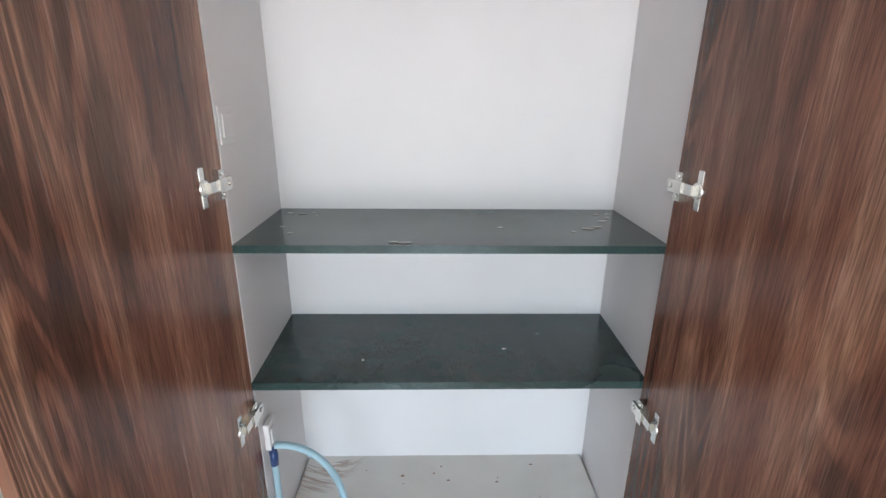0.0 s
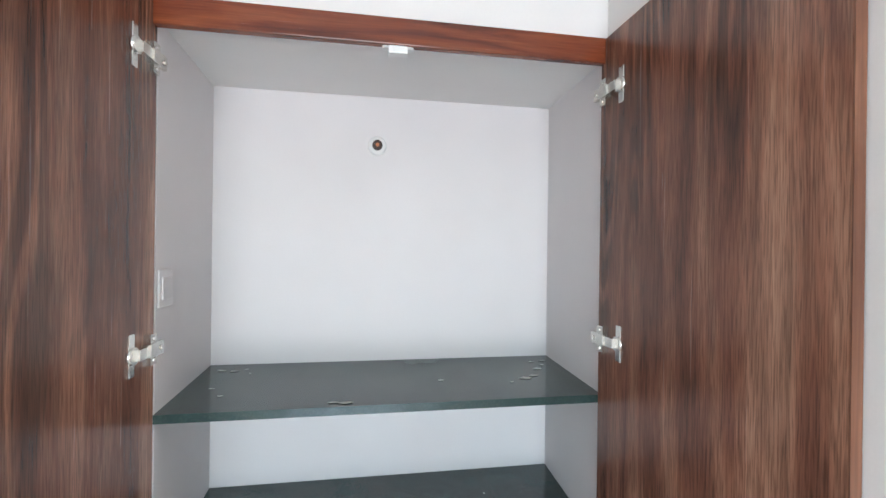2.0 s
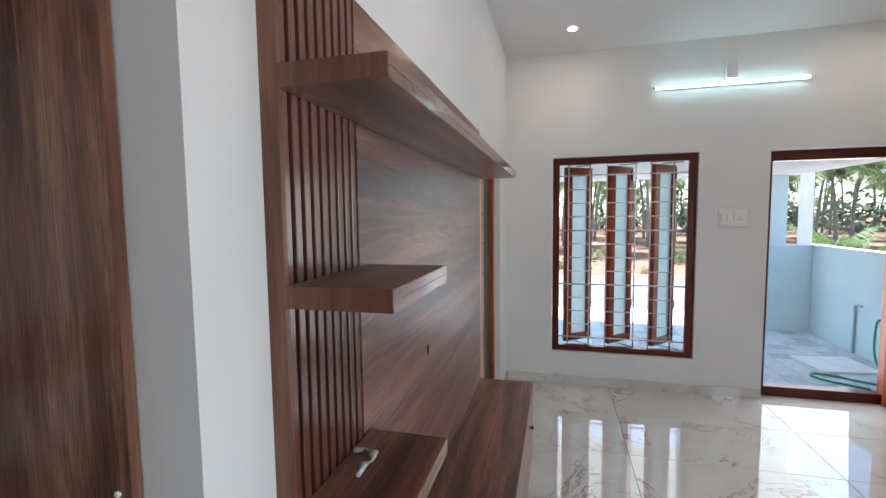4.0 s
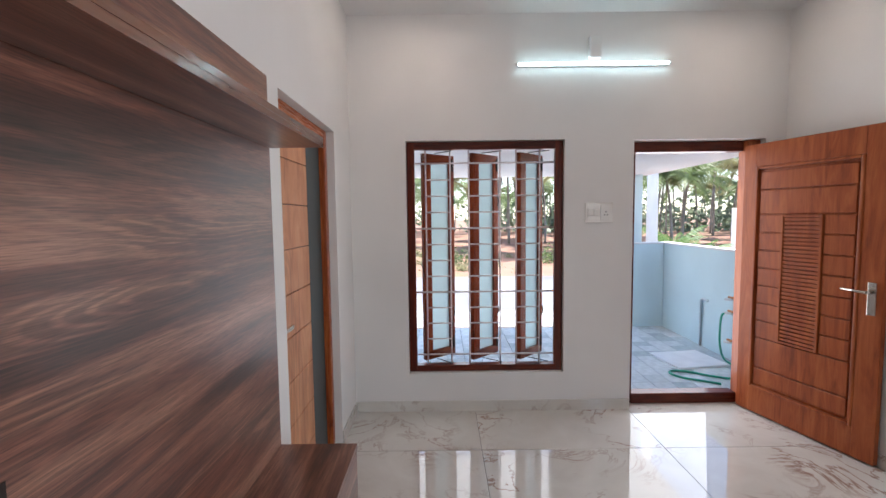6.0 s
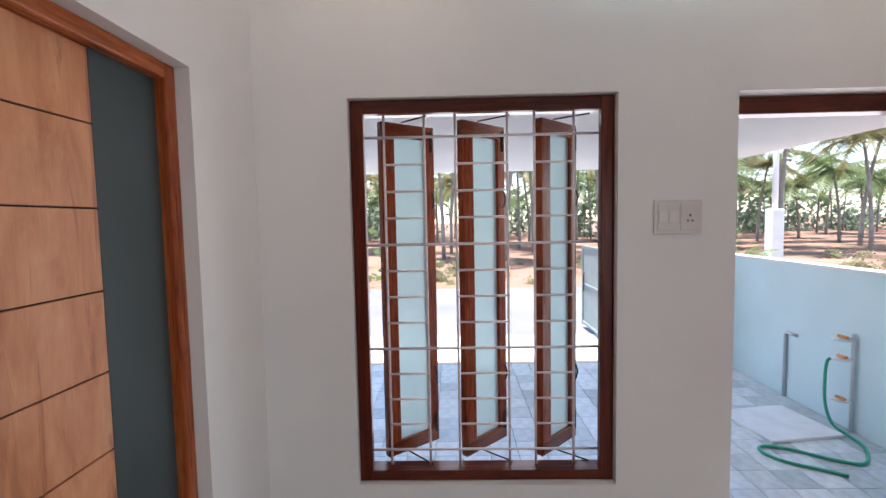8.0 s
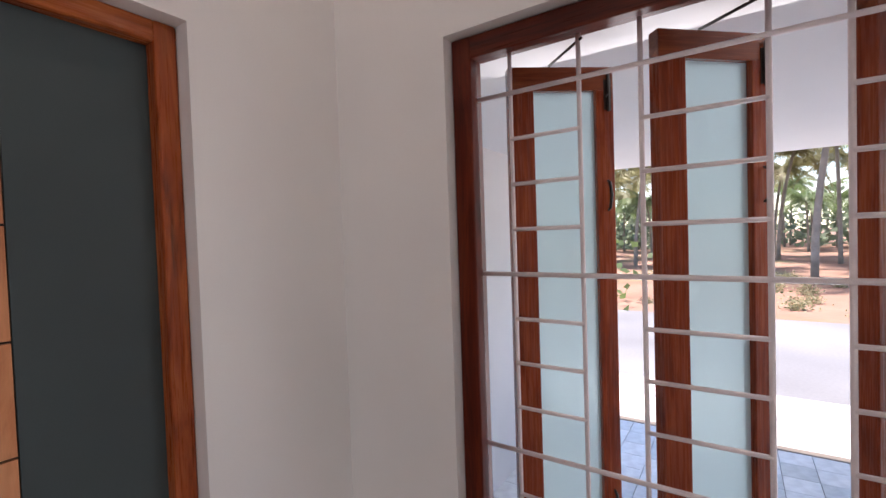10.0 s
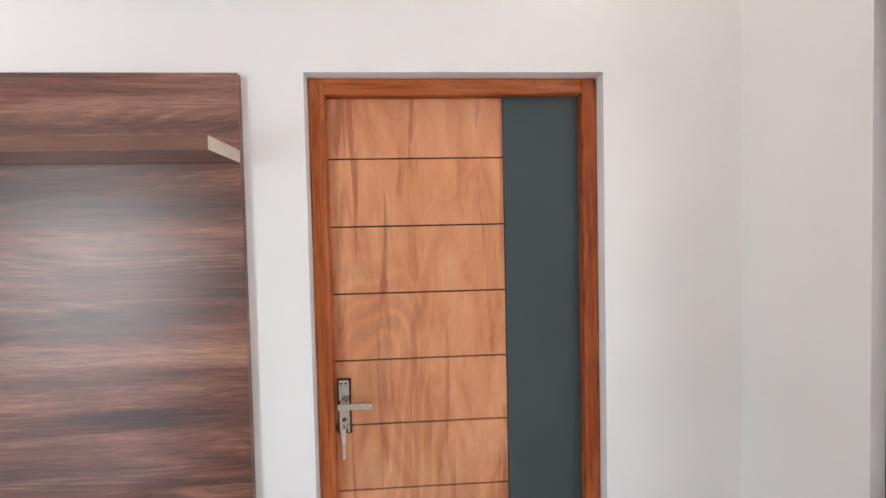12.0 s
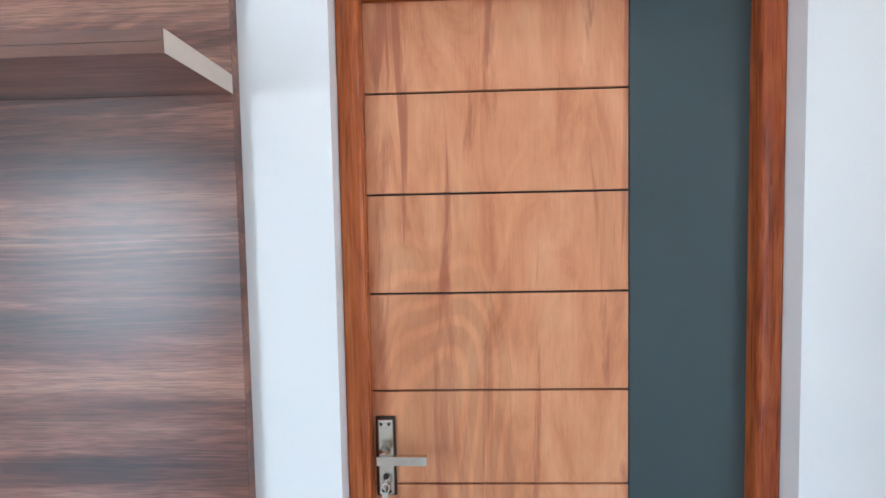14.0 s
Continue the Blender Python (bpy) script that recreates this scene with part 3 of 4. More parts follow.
rnd = random.Random(8)
scrap = thing("plastic_scrap", pose(-3.43, -0.085, 1.0925), "crumpled scrap of pale plastic on a shelf", "scrap")
bm = bmesh.new()
line = [Vector(p) for p in ((0.036, 0.040, 0.006), (0.042, 0.016, 0.008), (0.030, -0.006, 0.010), (0.010, -0.014, 0.008), (-0.012, -0.008, 0.006), (-0.022, 0.004, 0.006))]
pts = [line[i].lerp(line[i + 1], k / 5) + Vector((rnd.uniform(-0.003, 0.003), rnd.uniform(-0.003, 0.003), 0)) for i in range(5) for k in range(5)]
tube(pts, [0.0065 + 0.004 * math.cos(i * 0.55) * rnd.uniform(0.6, 1.2) for i in range(len(pts))], 7, bm)
for v in bm.verts:
    v.co.z = max(0.0005, v.co.z * 0.7)
part("film", bm, plain("clear_plastic_film", (0.55, 0.56, 0.48), 0.25, var=0.2, scale=40), scrap)
part("stub", tube([(-0.018, -0.006, 0.0055), (-0.054, -0.008, 0.0055)], 0.0052, 8), PLASTIC, scrap, "white stub")

# ---- inner door in the north wall ----
DX0, DX1, DTOP = -1.4698, -0.4852, 2.1248
door1 = thing("door_1", pose(0, 0, 0), "closed orange veneer door with a dark grey strip in a teak frame", "door", kind="structure")
FW = 0.054
part("jamb", boxes((DX0, DX0 + FW, 0.05, 0.16, 0.0, DTOP), b=0.008), TEAK, door1, "varnished red teak jamb")
part("jamb", boxes((DX1 - FW, DX1, 0.05, 0.16, 0.0, DTOP), b=0.008), TEAKR, door1, "varnished red teak jamb")
part("head", boxes((DX0 + FW - 0.006, DX1 - FW + 0.006, 0.052, 0.16, DTOP - FW, DTOP), b=0.008), TEAK_X, door1, "varnished red teak head")
part("core", boxes((DX0 + FW, DX1 - FW, 0.100, 0.132, 0.008, DTOP - FW)), BLACKGAP, door1, "dark grooves of the door leaf")
GX = -0.808
zs = [0.010, 0.236, 0.469, 0.702, 0.935, 1.163, 1.396, 1.629, 1.862, DTOP - FW]
for a, c in zip(zs, zs[1:]):
    part("plank", boxes((DX0 + FW, GX - 0.0025, 0.090, 0.1005, a + 0.0025, c - 0.0025), b=0.001, seg=1), VENEER, door1)
part("grey_strip", boxes((GX, DX1 - FW, 0.0905, 0.1005, 0.010, DTOP - FW), b=0.001, seg=1), SLATE, door1, "dark grey laminate strip")
lock = part("lock_plate", boxes((-1.404, -1.366, 0.076, 0.0905, 0.915, 1.098), b=0.004), STEEL, door1, "antique steel lock plate")
part("plate_rim", boxes((-1.409, -1.361, 0.083, 0.0903, 0.910, 1.103), b=0.003), DARKM, lock, "dark bevelled rim")
for x in (-1.394, -1.376):
    for z in (0.925, 1.088):
        part("screw", tube([(x, 0.0765, z), (x, 0.0742, z)], [0.0045, 0.0035], 10), DARKM, lock)
lever = tube([(-1.387, 0.078, 1.022), (-1.387, 0.060, 1.022), (-1.387, 0.040, 1.022)], [0.014, 0.012, 0.010], 14)
box(lever, -1.398, -1.284, 0.030, 0.043, 1.012, 1.032)
part("lever", lever, STEEL, lock, "brushed steel lever handle")
part("keyhole", tube([(-1.385, 0.0765, 0.962), (-1.385, 0.0735, 0.962)], 0.007, 12), DARKM, lock)
key = thing("key", pose(-1.385, 0.07, 0.958), "steel key hanging from the door lock", "key")
kb = tube([(0, 0.01, 0), (0, -0.012, 0)], 0.003, 8)
tube([(0.010 * math.cos(a), -0.014, -0.014 + 0.012 * math.sin(a)) for a in [math.pi / 2 + 2 * math.pi * i / 14 for i in range(15)]], 0.0022, 6, kb)
part("bow", kb, NICKEL, key)
kb = boxes((-0.007, 0.007, -0.018, -0.015, -0.075, -0.022), b=0.001, seg=1)
box(kb, -0.003, 0.003, -0.0178, -0.0155, -0.125, -0.075)
for i in range(4):
    box(kb, 0.003, 0.006, -0.0178, -0.0155, -0.12 + i * 0.011, -0.114 + i * 0.011)
part("blade", kb, NICKEL, key)

# ---- window ----
WY0, WY1, WZ0, WZ1 = -1.655, -0.434, 0.312, 2.137
win = thing("window_1", pose(0, 0, 0), "teak casement window with a painted steel grille and three open leaves", "window", kind="structure")
FWW = 0.061


def frame_member(name, front, back, mat, label):
    """A frame member with a wide room-side lip and a rebate behind it."""
    bm = boxes(front, b=0.004)
    box(bm, *back)
    part(name, bm, mat, win, label)


LIP0, LIP1, BK = 0.036, 0.078, 0.150
# room side faces away from the daylight; that shade is in the teak colour
frame_member("jamb", (LIP0, LIP1, WY1 - FWW, WY1, WZ0, WZ1), (LIP1, BK, WY1 - 0.032, WY1, WZ0, WZ1), TEAK_SHADE, "varnished teak jamb, backlit shade in its dark colour")
frame_member("jamb", (LIP0, LIP1, WY0, WY0 + FWW, WZ0, WZ1), (LIP1, BK, WY0, WY0 + 0.032, WZ0, WZ1), TEAK_SHADE, "varnished teak jamb, backlit shade in its dark colour")
frame_member("head", (LIP0 + 0.002, LIP1, WY0 + FWW - 0.003, WY1 - FWW + 0.003, WZ1 - FWW, WZ1), (LIP1, BK, WY0 + 0.032, WY1 - 0.032, WZ1 - 0.036, WZ1), TEAK_SHADE_Y, "varnished teak head, backlit shade in its dark colour")
frame_member("sill", (LIP0 + 0.002, LIP1, WY0 + FWW - 0.003, WY1 - FWW + 0.003, WZ0, WZ0 + FWW - 0.012), (LIP1, BK, WY0 + 0.032, WY1 - 0.032, WZ0, WZ0 + 0.036), TEAK_SHADE_Y, "varnished teak sill, backlit shade in its dark colour")
bars_y = (-0.578, -0.773, -0.922, -1.172, -1.302, -1.490)
for y in bars_y:
    part("grille_bar", tube([(0.118, y, WZ0 + 0.034), (0.118, y, WZ1 - 0.034)], 0.0062, 8), GRILLE, win)
rails = (0.428, 0.945, 1.462, 1.980)
for z in rails:
    part("grille_rail", tube([(0.114, WY0 + 0.03, z), (0.114, WY1 - 0.03, z)], 0.0068, 8), GRILLE, win)
for za in rails[:3]:
    for k in (1, 2, 3):
        for a, c in ((0, 1), (2, 3), (4, 5)):
            part("grille_rung", tube([(0.116, bars_y[a], za + 0.1293 * k), (0.116, bars_y[c], za + 0.1293 * k)], 0.0058, 8), GRILLE, win)
LW, LZ0, LZ1 = 0.318, 0.365, 2.068


def casement(hy, reach):
    """An outward leaf hung on its north stile; built along local x from the hinge, then swung open."""
    m = pose(0.160, hy, 0, 0, 0, math.degrees(math.atan2(-reach, 0.205)))
    leaf = part("shutter", boxes((0, LW, -0.019, 0.019, LZ0, LZ0 + 0.070), b=0.003), TEAKD_X, win, "teak casement leaf with frosted glass standing open", m)
    part("top_rail", boxes((0.0, LW, -0.019, 0.019, LZ1 - 0.070, LZ1), b=0.003), TEAKD_X, leaf)
    part("stile", boxes((0, 0.075, -0.0195, 0.0195, LZ0 + 0.068, LZ1 - 0.068), b=0.003), TEAKM, leaf)
    part("stile", boxes((LW - 0.055, LW, -0.0195, 0.0195, LZ0 + 0.068, LZ1 - 0.068), b=0.003), TEAKM, leaf)
    g = part("pane", boxes((0.070, LW - 0.050, -0.002, 0.002, LZ0 + 0.065, LZ1 - 0.065)), FROST, leaf, "frosted glass pane")
    g.visible_shadow = False
    for z in (0.74, 1.685):
        h = tube([(LW - 0.022, -0.017, z - 0.045), (LW - 0.022, -0.032, z - 0.038), (LW - 0.022, -0.042, z), (LW - 0.022, -0.032, z + 0.038), (LW - 0.022, -0.017, z + 0.045)], [0.003, 0.0045, 0.005, 0.0045, 0.003], 8)
        part("pull_handle", h, DARKM, leaf, "bronze pull handle")
    for z in (1.985, 0.47):
        b = boxes((LW - 0.03, LW - 0.008, -0.022, -0.017, z - 0.045, z + 0.045), b=0.001, seg=1)
        tube([(LW - 0.019, -0.026, z - 0.05), (LW - 0.019, -0.026, z + 0.06)], 0.005, 8, b)
        tube([(LW - 0.019, -0.026, z), (LW - 0.034, -0.034, z - 0.012)], 0.003, 6, b)
        part("bolt", b, DARKM, leaf, "dark sliding bolt")
    for z in (LZ1 + 0.010, LZ0 - 0.012):
        part("stay", tube([(0.13, 0.0, z), (0.155, -0.185, z)], 0.004, 6), DARKM, leaf, "dark stay rod")
    return leaf


for hy, reach in ((-0.548, 0.262), (-0.945, 0.215), (-1.330, 0.212)):
    casement(hy, reach)

# ---- main door ----
MY0, MY1, MTOP = -3.203, -2.195, 2.128
mdf = thing("door_frame", pose(0, 0, 0), "varnished teak frame of the main doorway, coloured dark for backlit shade, with a raised threshold", "door frame", kind="structure")
# this jamb, head and threshold also carry backlit shade in their colour
part("jamb", boxes((0.10, 0.20, MY1 - 0.055, MY1, 0.0, MTOP), b=0.005), TEAK_SHADE, mdf)
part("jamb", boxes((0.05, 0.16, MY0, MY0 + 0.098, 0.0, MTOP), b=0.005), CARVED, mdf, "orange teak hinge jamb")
part("head", boxes((0.102, 0.198, MY0 + 0.095, MY1 - 0.052, MTOP - 0.08, MTOP), b=0.005), TEAK_SHADE_Y, mdf)
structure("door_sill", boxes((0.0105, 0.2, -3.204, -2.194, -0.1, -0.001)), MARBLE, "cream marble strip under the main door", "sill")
part("threshold", boxes((0.09, 0.198, MY0 + 0.095, MY1 - 0.052, 0.0, 0.085), b=0.006), TEAK_SHADE_Y, mdf, "teak threshold, backlit shade in its dark colour")
LEAFW, LH0, LH1 = 0.93, 0.012, 2.075
mdoor = thing("door_2", pose(0.040, -3.090, 0, 0, 0, 180 + 14.5), "carved orange teak main door standing open with a louvred centre panel", "door", kind="structure")
T0, T1 = -0.019, 0.019          # the room-side face looks along local -y
part("stile", boxes((0, 0.098, T0, T1, LH0, LH1), b=0.003), CARVED, mdoor)
part("stile", boxes((LEAFW - 0.125, LEAFW, T0, T1, LH0, LH1), b=0.003), CARVED, mdoor)
part("top_rail", boxes((0.098, LEAFW - 0.125, T0, T1, LH1 - 0.17, LH1), b=0.003), CARVED, mdoor)
part("bottom_rail", boxes((0.098, LEAFW - 0.125, T0, T1, LH0, LH0 + 0.19), b=0.003), CARVED, mdoor)
I0, I1, J0, J1 = 0.098, LEAFW - 0.125, LH0 + 0.19, LH1 - 0.17
part("panel", boxes((I0, I1, T0 + 0.022, T1 - 0.002, J0, J1)), CARVED, mdoor)
for d in ((I0, I0 + 0.022, J0, J1), (I1 - 0.022, I1, J0, J1), (I0 + 0.022, I1 - 0.022, J0, J0 + 0.022), (I0 + 0.022, I1 - 0.022, J1 - 0.022, J1)):
    part("moulding", boxes((d[0], d[1], T0 - 0.006, T0 + 0.024, d[2], d[3]), b=0.006), CARVED, mdoor)
V0, V1, U0, U1 = 0.324, 0.565, 0.625, 1.525      # louvred centre
def plank(x0, x1, z0, z1):
    part("plank", boxes((x0 + 0.002, x1 - 0.002, T0 + 0.006, T0 + 0.024, z0 + 0.005, z1 - 0.005), b=0.003, seg=1), CARVED, mdoor)
K0, K1, Q0, Q1 = I0 + 0.038, I1 - 0.038, J0 + 0.038, J1 - 0.038
plank(K0, K1, Q1 - 0.14, Q1)
plank(K0, K1, U1 + 0.02, Q1 - 0.14)
plank(K0, K1, Q0 + 0.13, U0 - 0.02)
plank(K0, K1, Q0, Q0 + 0.13)
n = 7
for i in range(n):
    a, c = U0 - 0.02 + (U1 - U0 + 0.04) * i / n, U0 - 0.02 + (U1 - U0 + 0.04) * (i + 1) / n
    plank(K0, V0 - 0.02, a, c)
    plank(V1 + 0.02, K1, a, c)
for d in ((V0 - 0.018, V0, U0 - 0.018, U1 + 0.018), (V1, V1 + 0.018, U0 - 0.018, U1 + 0.018), (V0, V1, U0 - 0.018, U0), (V0, V1, U1, U1 + 0.018)):
    part("moulding", boxes((d[0], d[1], T0 - 0.004, T0 + 0.024, d[2], d[3]), b=0.004), CARVED, mdoor)
for i in range(32):
    z = U0 + (U1 - U0) * (i + 0.5) / 32
    part("louvre", boxes((V0, V1, T0 + 0.002, T0 + 0.023, z - 0.0105, z + 0.0105), b=0.004), CARVED, mdoor)
mlock = part("lock_plate", boxes((LEAFW - 0.075, LEAFW - 0.03, T0 - 0.009, T0, 0.93, 1.13), b=0.003), STEEL, mdoor, "steel lock plate")
lv = tube([(LEAFW - 0.053, T0 - 0.009, 1.072), (LEAFW - 0.053, T0 - 0.055, 1.072)], 0.010, 12)
tube([(LEAFW - 0.053, T0 - 0.055, 1.072), (LEAFW - 0.10, T0 - 0.058, 1.074), (LEAFW - 0.19, T0 - 0.052, 1.078)], [0.010, 0.009, 0.008], 12, lv)
part("lever", lv, STEEL, mlock, "steel lever handle")

# ---- lamps and switches ----
tl = thing("tube_light", pose(0, -1.858, 2.694), "lit white tube light on the wall", "lamp")
part("holder", boxes((-0.022, 0.0, -0.565, 0.565, -0.014, 0.014), b=0.003), PLASTIC, tl, "white batten")
part("tube", tube([(-0.034, -0.572, 0), (-0.034, 0.572, 0)], 0.0115, 14), TUBE, tl, "glowing tube")
for y in (-0.576, 0.576):
    part("end_cap", tube([(-0.034, y - 0.008, 0), (-0.034, y + 0.008, 0)], 0.0125, 14), PLASTIC, tl)
bx = thing("junction_box", pose(0, -1.870, 2.80), "white plastic junction box above the tube light", "junction box")
part("body", boxes((-0.055, 0, -0.042, 0.042, -0.07, 0.09), b=0.005), PLASTIC, bx)
board = thing("switchboard", pose(0, -1.926, 1.574, 90, 0, -90), "cream modular switchboard with a socket beside the main door", "switchboard")
part("plate", boxes((-0.108, 0.108, -0.077, 0.077, 0, 0.010), b=0.003), CREAM, board)
part("module", boxes((-0.094, 0.004, -0.060, 0.060, 0.010, 0.0135), b=0.0015, seg=1), CREAM, board)
for x in (-0.070, -0.022):
    part("switch", boxes((x - 0.021, x + 0.021, -0.026, 0.026, 0.0137, 0.0185), b=0.003), IVORY, board)
sock = part("socket", boxes((0.010, 0.094, -0.060, 0.060, 0.010, 0.0135), b=0.0015, seg=1), CREAM, board)
for x, y in ((0.052, 0.006), (0.042, -0.018), (0.062, -0.018)):
    part("pin_hole", tube([(x, y, 0.0130), (x, y, 0.0142)], 0.0052, 10), BLACKGAP, sock, "dark pin hole")


def downlight(x, y):
    ob = thing("ceiling_light", pose(x, y, CZ, 180), "small round lit recessed ceiling light", "lamp", "ceiling lights")
    bm = tube([(0, 0, 0.0), (0, 0, 0.006), (0, 0, 0.008)], [0.045, 0.045, 0.034], 28)
    part("rim", bm, PLASTIC, ob)
    part("lens", tube([(0, 0, 0.0082), (0, 0, 0.0095)], 0.031, 24), LED, ob, "glowing lens")


# first one is known; the other three are added out of view to brighten the hall
for x, y in ((-0.55, -0.58), (-0.55, -2.75), (-3.0, -0.58), (-3.0, -2.75)):
    downlight(x, y)

# ---- outside ----
PZ, GZ = -0.10, -0.22
PEX = 3.12                      # outer end of the porch
ground = structure("ground", boxes((-60, 260, -200, 200, -0.9, GZ)), EARTH, "dry red earth with patches of grass", "ground")
structure("road", boxes((4.6, 9.3, -120, 120, GZ - 0.1, GZ + 0.02)), ROADM, "pale sunlit concrete road", "road")
structure("driveway", boxes((PEX, 4.6, -4.05, 1.8, GZ - 0.1, GZ + 0.03)), CONCRETE, "pale concrete drive before the porch", "pavement")
porch = structure("porch_floor", boxes((0.2, PEX, -4.05, 1.8, GZ - 0.2, PZ - 0.012)), GROUT, "porch floor of grey patterned tiles", "pavement")
structure("outer_wall_house", boxes((0.0, 0.2, 0.0, 3.5, -0.3, 3.3)), PARAPET, "pale blue painted house wall", "wall")
structure("outer_wall_house_south", boxes((0.0, 0.2, -6.0, YS, -0.3, 3.3)), PARAPET, "pale blue painted house wall", "wall")
structure("porch_ceiling", boxes((0.2, PEX + 0.05, -3.78, 3.5, 2.135, 2.36), b=0.01), CEIL, "flat white porch slab over the doorway", "ceiling")


def low_wall(name, d):
    ob = thing(name, pose(0, 0, 0), "pale blue painted compound wall with a white coping", "wall", kind="structure")
    part("body", boxes((*d, GZ, 1.125)), PARAPET, ob)
    part("coping", boxes((d[0] - 0.008, d[1] + 0.008, d[2] - 0.008, d[3] + 0.008, 1.125, 1.15), b=0.004, seg=1), PLASTIC, ob, "white coping")


low_wall("compound_wall_front", (2.98, 3.10, -3.95, -3.13))
low_wall("compound_wall_side", (0.2, 3.10, -4.07, -3.953))
pillar = thing("porch_pillar", pose(3.04, -3.44, 0), "pale blue painted porch pillar standing on the compound wall", "pillar", kind="structure")
part("shaft", boxes((-0.059, 0.059, -0.18, 0.18, 1.15, 2.135)), PARAPET, pillar)
post = thing("gate_post", pose(3.25, -3.055, 0), "pale blue square gate post", "gate post")
part("shaft", boxes((-0.075, 0.075, -0.075, 0.075, GZ, 1.12), b=0.006), PARAPET, post)
part("cap", boxes((-0.085, 0.085, -0.085, 0.085, 1.12, 1.155), b=0.006), PARAPET, post)
GATE = plain("grey_gate_paint", (0.20, 0.24, 0.24), 0.4, var=0.1)
gate = thing("metal_gate", pose(3.33, -3.0, 0, 0, 0, 0), "grey sheet metal gate standing open", "gate")
part("sheet", boxes((0.04, 1.70, -0.003, 0.003, -0.08, 1.10)), GATE, gate)
for d in ((0.0, 0.04, -0.14, 1.14), (1.70, 1.74, -0.14, 1.14)):
    part("upright", boxes((d[0], d[1], -0.02, 0.02, d[2], d[3]), b=0.003, seg=1), GATE, gate)
for z in (-0.12, 0.5, 1.10):
    part("rail", boxes((0.04, 1.70, -0.019, 0.019, z, z + 0.04), b=0.003, seg=1), GATE, gate)
part("latch", tube([(1.6, 0.03, 0.42), (1.6, 0.03, 0.72)], 0.01, 8), DARKM, gate, "dark latch rod")

structure("porch_wall_north", boxes((0.2, 2.06, 0.22, 0.335, GZ, 2.135)), WALL, "white painted wall along the porch stairs", "wall")
stairs = thing("outside_stairs", pose(0, 0, 0), "pale blue outside stairs rising along the porch", "stairs", kind="structure")
for i in range(9):
    part("step", boxes((3.0 - 0.27 * (i + 1), 3.0 - 0.27 * i, 0.36, 1.36, PZ, PZ + 0.175 * (i + 1))), PARAPET, stairs)
rail = thing("stair_railing", pose(0, 0, 0), "dark painted steel stair railing", "railing")
slope = -0.175 / 0.27
for i, x in enumerate((2.93, 2.5, 2.07, 1.64)):
    zb = PZ + 0.175 * (int((3.0 - x) / 0.27) + 1)
    part("post", tube([(x, 0.40, zb), (x, 0.40, zb + 1.06)], 0.014, 10), DARKM, rail)
for dz in (1.05, 0.65):
    part("handrail", tube([(3.0, 0.40, 0.0 + dz + 0.02), (1.2, 0.40, dz + 0.02 - slope * 1.8)], 0.016, 10), DARKM, rail)

lid = thing("sump_cover", pose(1.44, -3.47, PZ, 0, 0, 8), "white concrete sump cover lying on the porch tiles", "cover")
part("slab", boxes((-0.27, 0.27, -0.30, 0.30, 0.0, 0.025), b=0.006), plain("white_cement", (0.88, 0.87, 0.85), 0.8, var=0.08), lid)
HOSEM = plain("green_hose", (0.02, 0.36, 0.22), 0.35, var=0.1)
hose = thing("garden_hose", pose(0, 0, 0), "green garden hose hanging from a tap and looped on the floor", "hose")
pts = [(1.42, -3.86, 0.44), (1.41, -3.82, 0.42), (1.40, -3.80, 0.30), (1.38, -3.79, 0.10), (1.32, -3.80, -0.04), (1.22, -3.84, PZ + 0.012), (1.05, -3.80, PZ + 0.012), (0.85, -3.62, PZ + 0.012), (0.90, -3.45, PZ + 0.012), (1.05, -3.25, PZ + 0.012), (1.08, -3.10, PZ + 0.012),
       (1.0, -3.05, PZ + 0.012), (0.88, -3.12, PZ + 0.012), (0.78, -3.28, PZ + 0.012), (0.70, -3.40, PZ + 0.012)]
cu = []
for i in range(len(pts) - 1):
    p0, p1, p2, p3 = (Vector(pts[max(0, min(len(pts) - 1, i + k))]) for k in (-1, 0, 1, 2))
    for s in range(6):
        u = s / 6
        cu.append(0.5 * ((2 * p1) + (p2 - p0) * u + (2 * p0 - 5 * p1 + 4 * p2 - p3) * u * u + (3 * p1 - p0 - 3 * p2 + p3) * u ** 3))
part("tube", tube(cu, 0.011, 10), HOSEM, hose)
GREYP = plain("grey_pvc_pipe", (0.60, 0.65, 0.66), 0.4, var=0.08)
tap = thing("water_tap_pipe", pose(-0.05, 0, 0), "grey water pipe with orange-handled taps on the compound wall", "tap")
part("riser", tube([(1.36, -3.93, PZ), (1.36, -3.93, 0.66)], 0.014, 10), GREYP, tap)
ORANGE = plain("orange_plastic", (0.75, 0.26, 0.06), 0.35)
for z in (0.61, 0.455, 0.13):
    t = part("valve", tube([(1.36, -3.93, z), (1.40, -3.86, z), (1.47, -3.86, z - 0.01)], 0.014, 10), PLASTIC, tap)
    part("handle", boxes((1.35, 1.43, -3.885, -3.86, z + 0.014, z + 0.034), b=0.004), ORANGE, t, "orange tap handle")
drain = thing("drain_pipe", pose(0, 0, 0), "pale grey pipe bent along the compound wall", "pipe")
part("tube", tube([(2.0, -3.935, PZ), (2.0, -3.935, 0.48), (1.98, -3.93, 0.50), (1.86, -3.93, 0.50)], 0.014, 10), GREYP, drain)

# electricity poles
POLE = plain("whitewashed_concrete", (0.74, 0.74, 0.73), 0.8, var=0.1, scale=1.5)
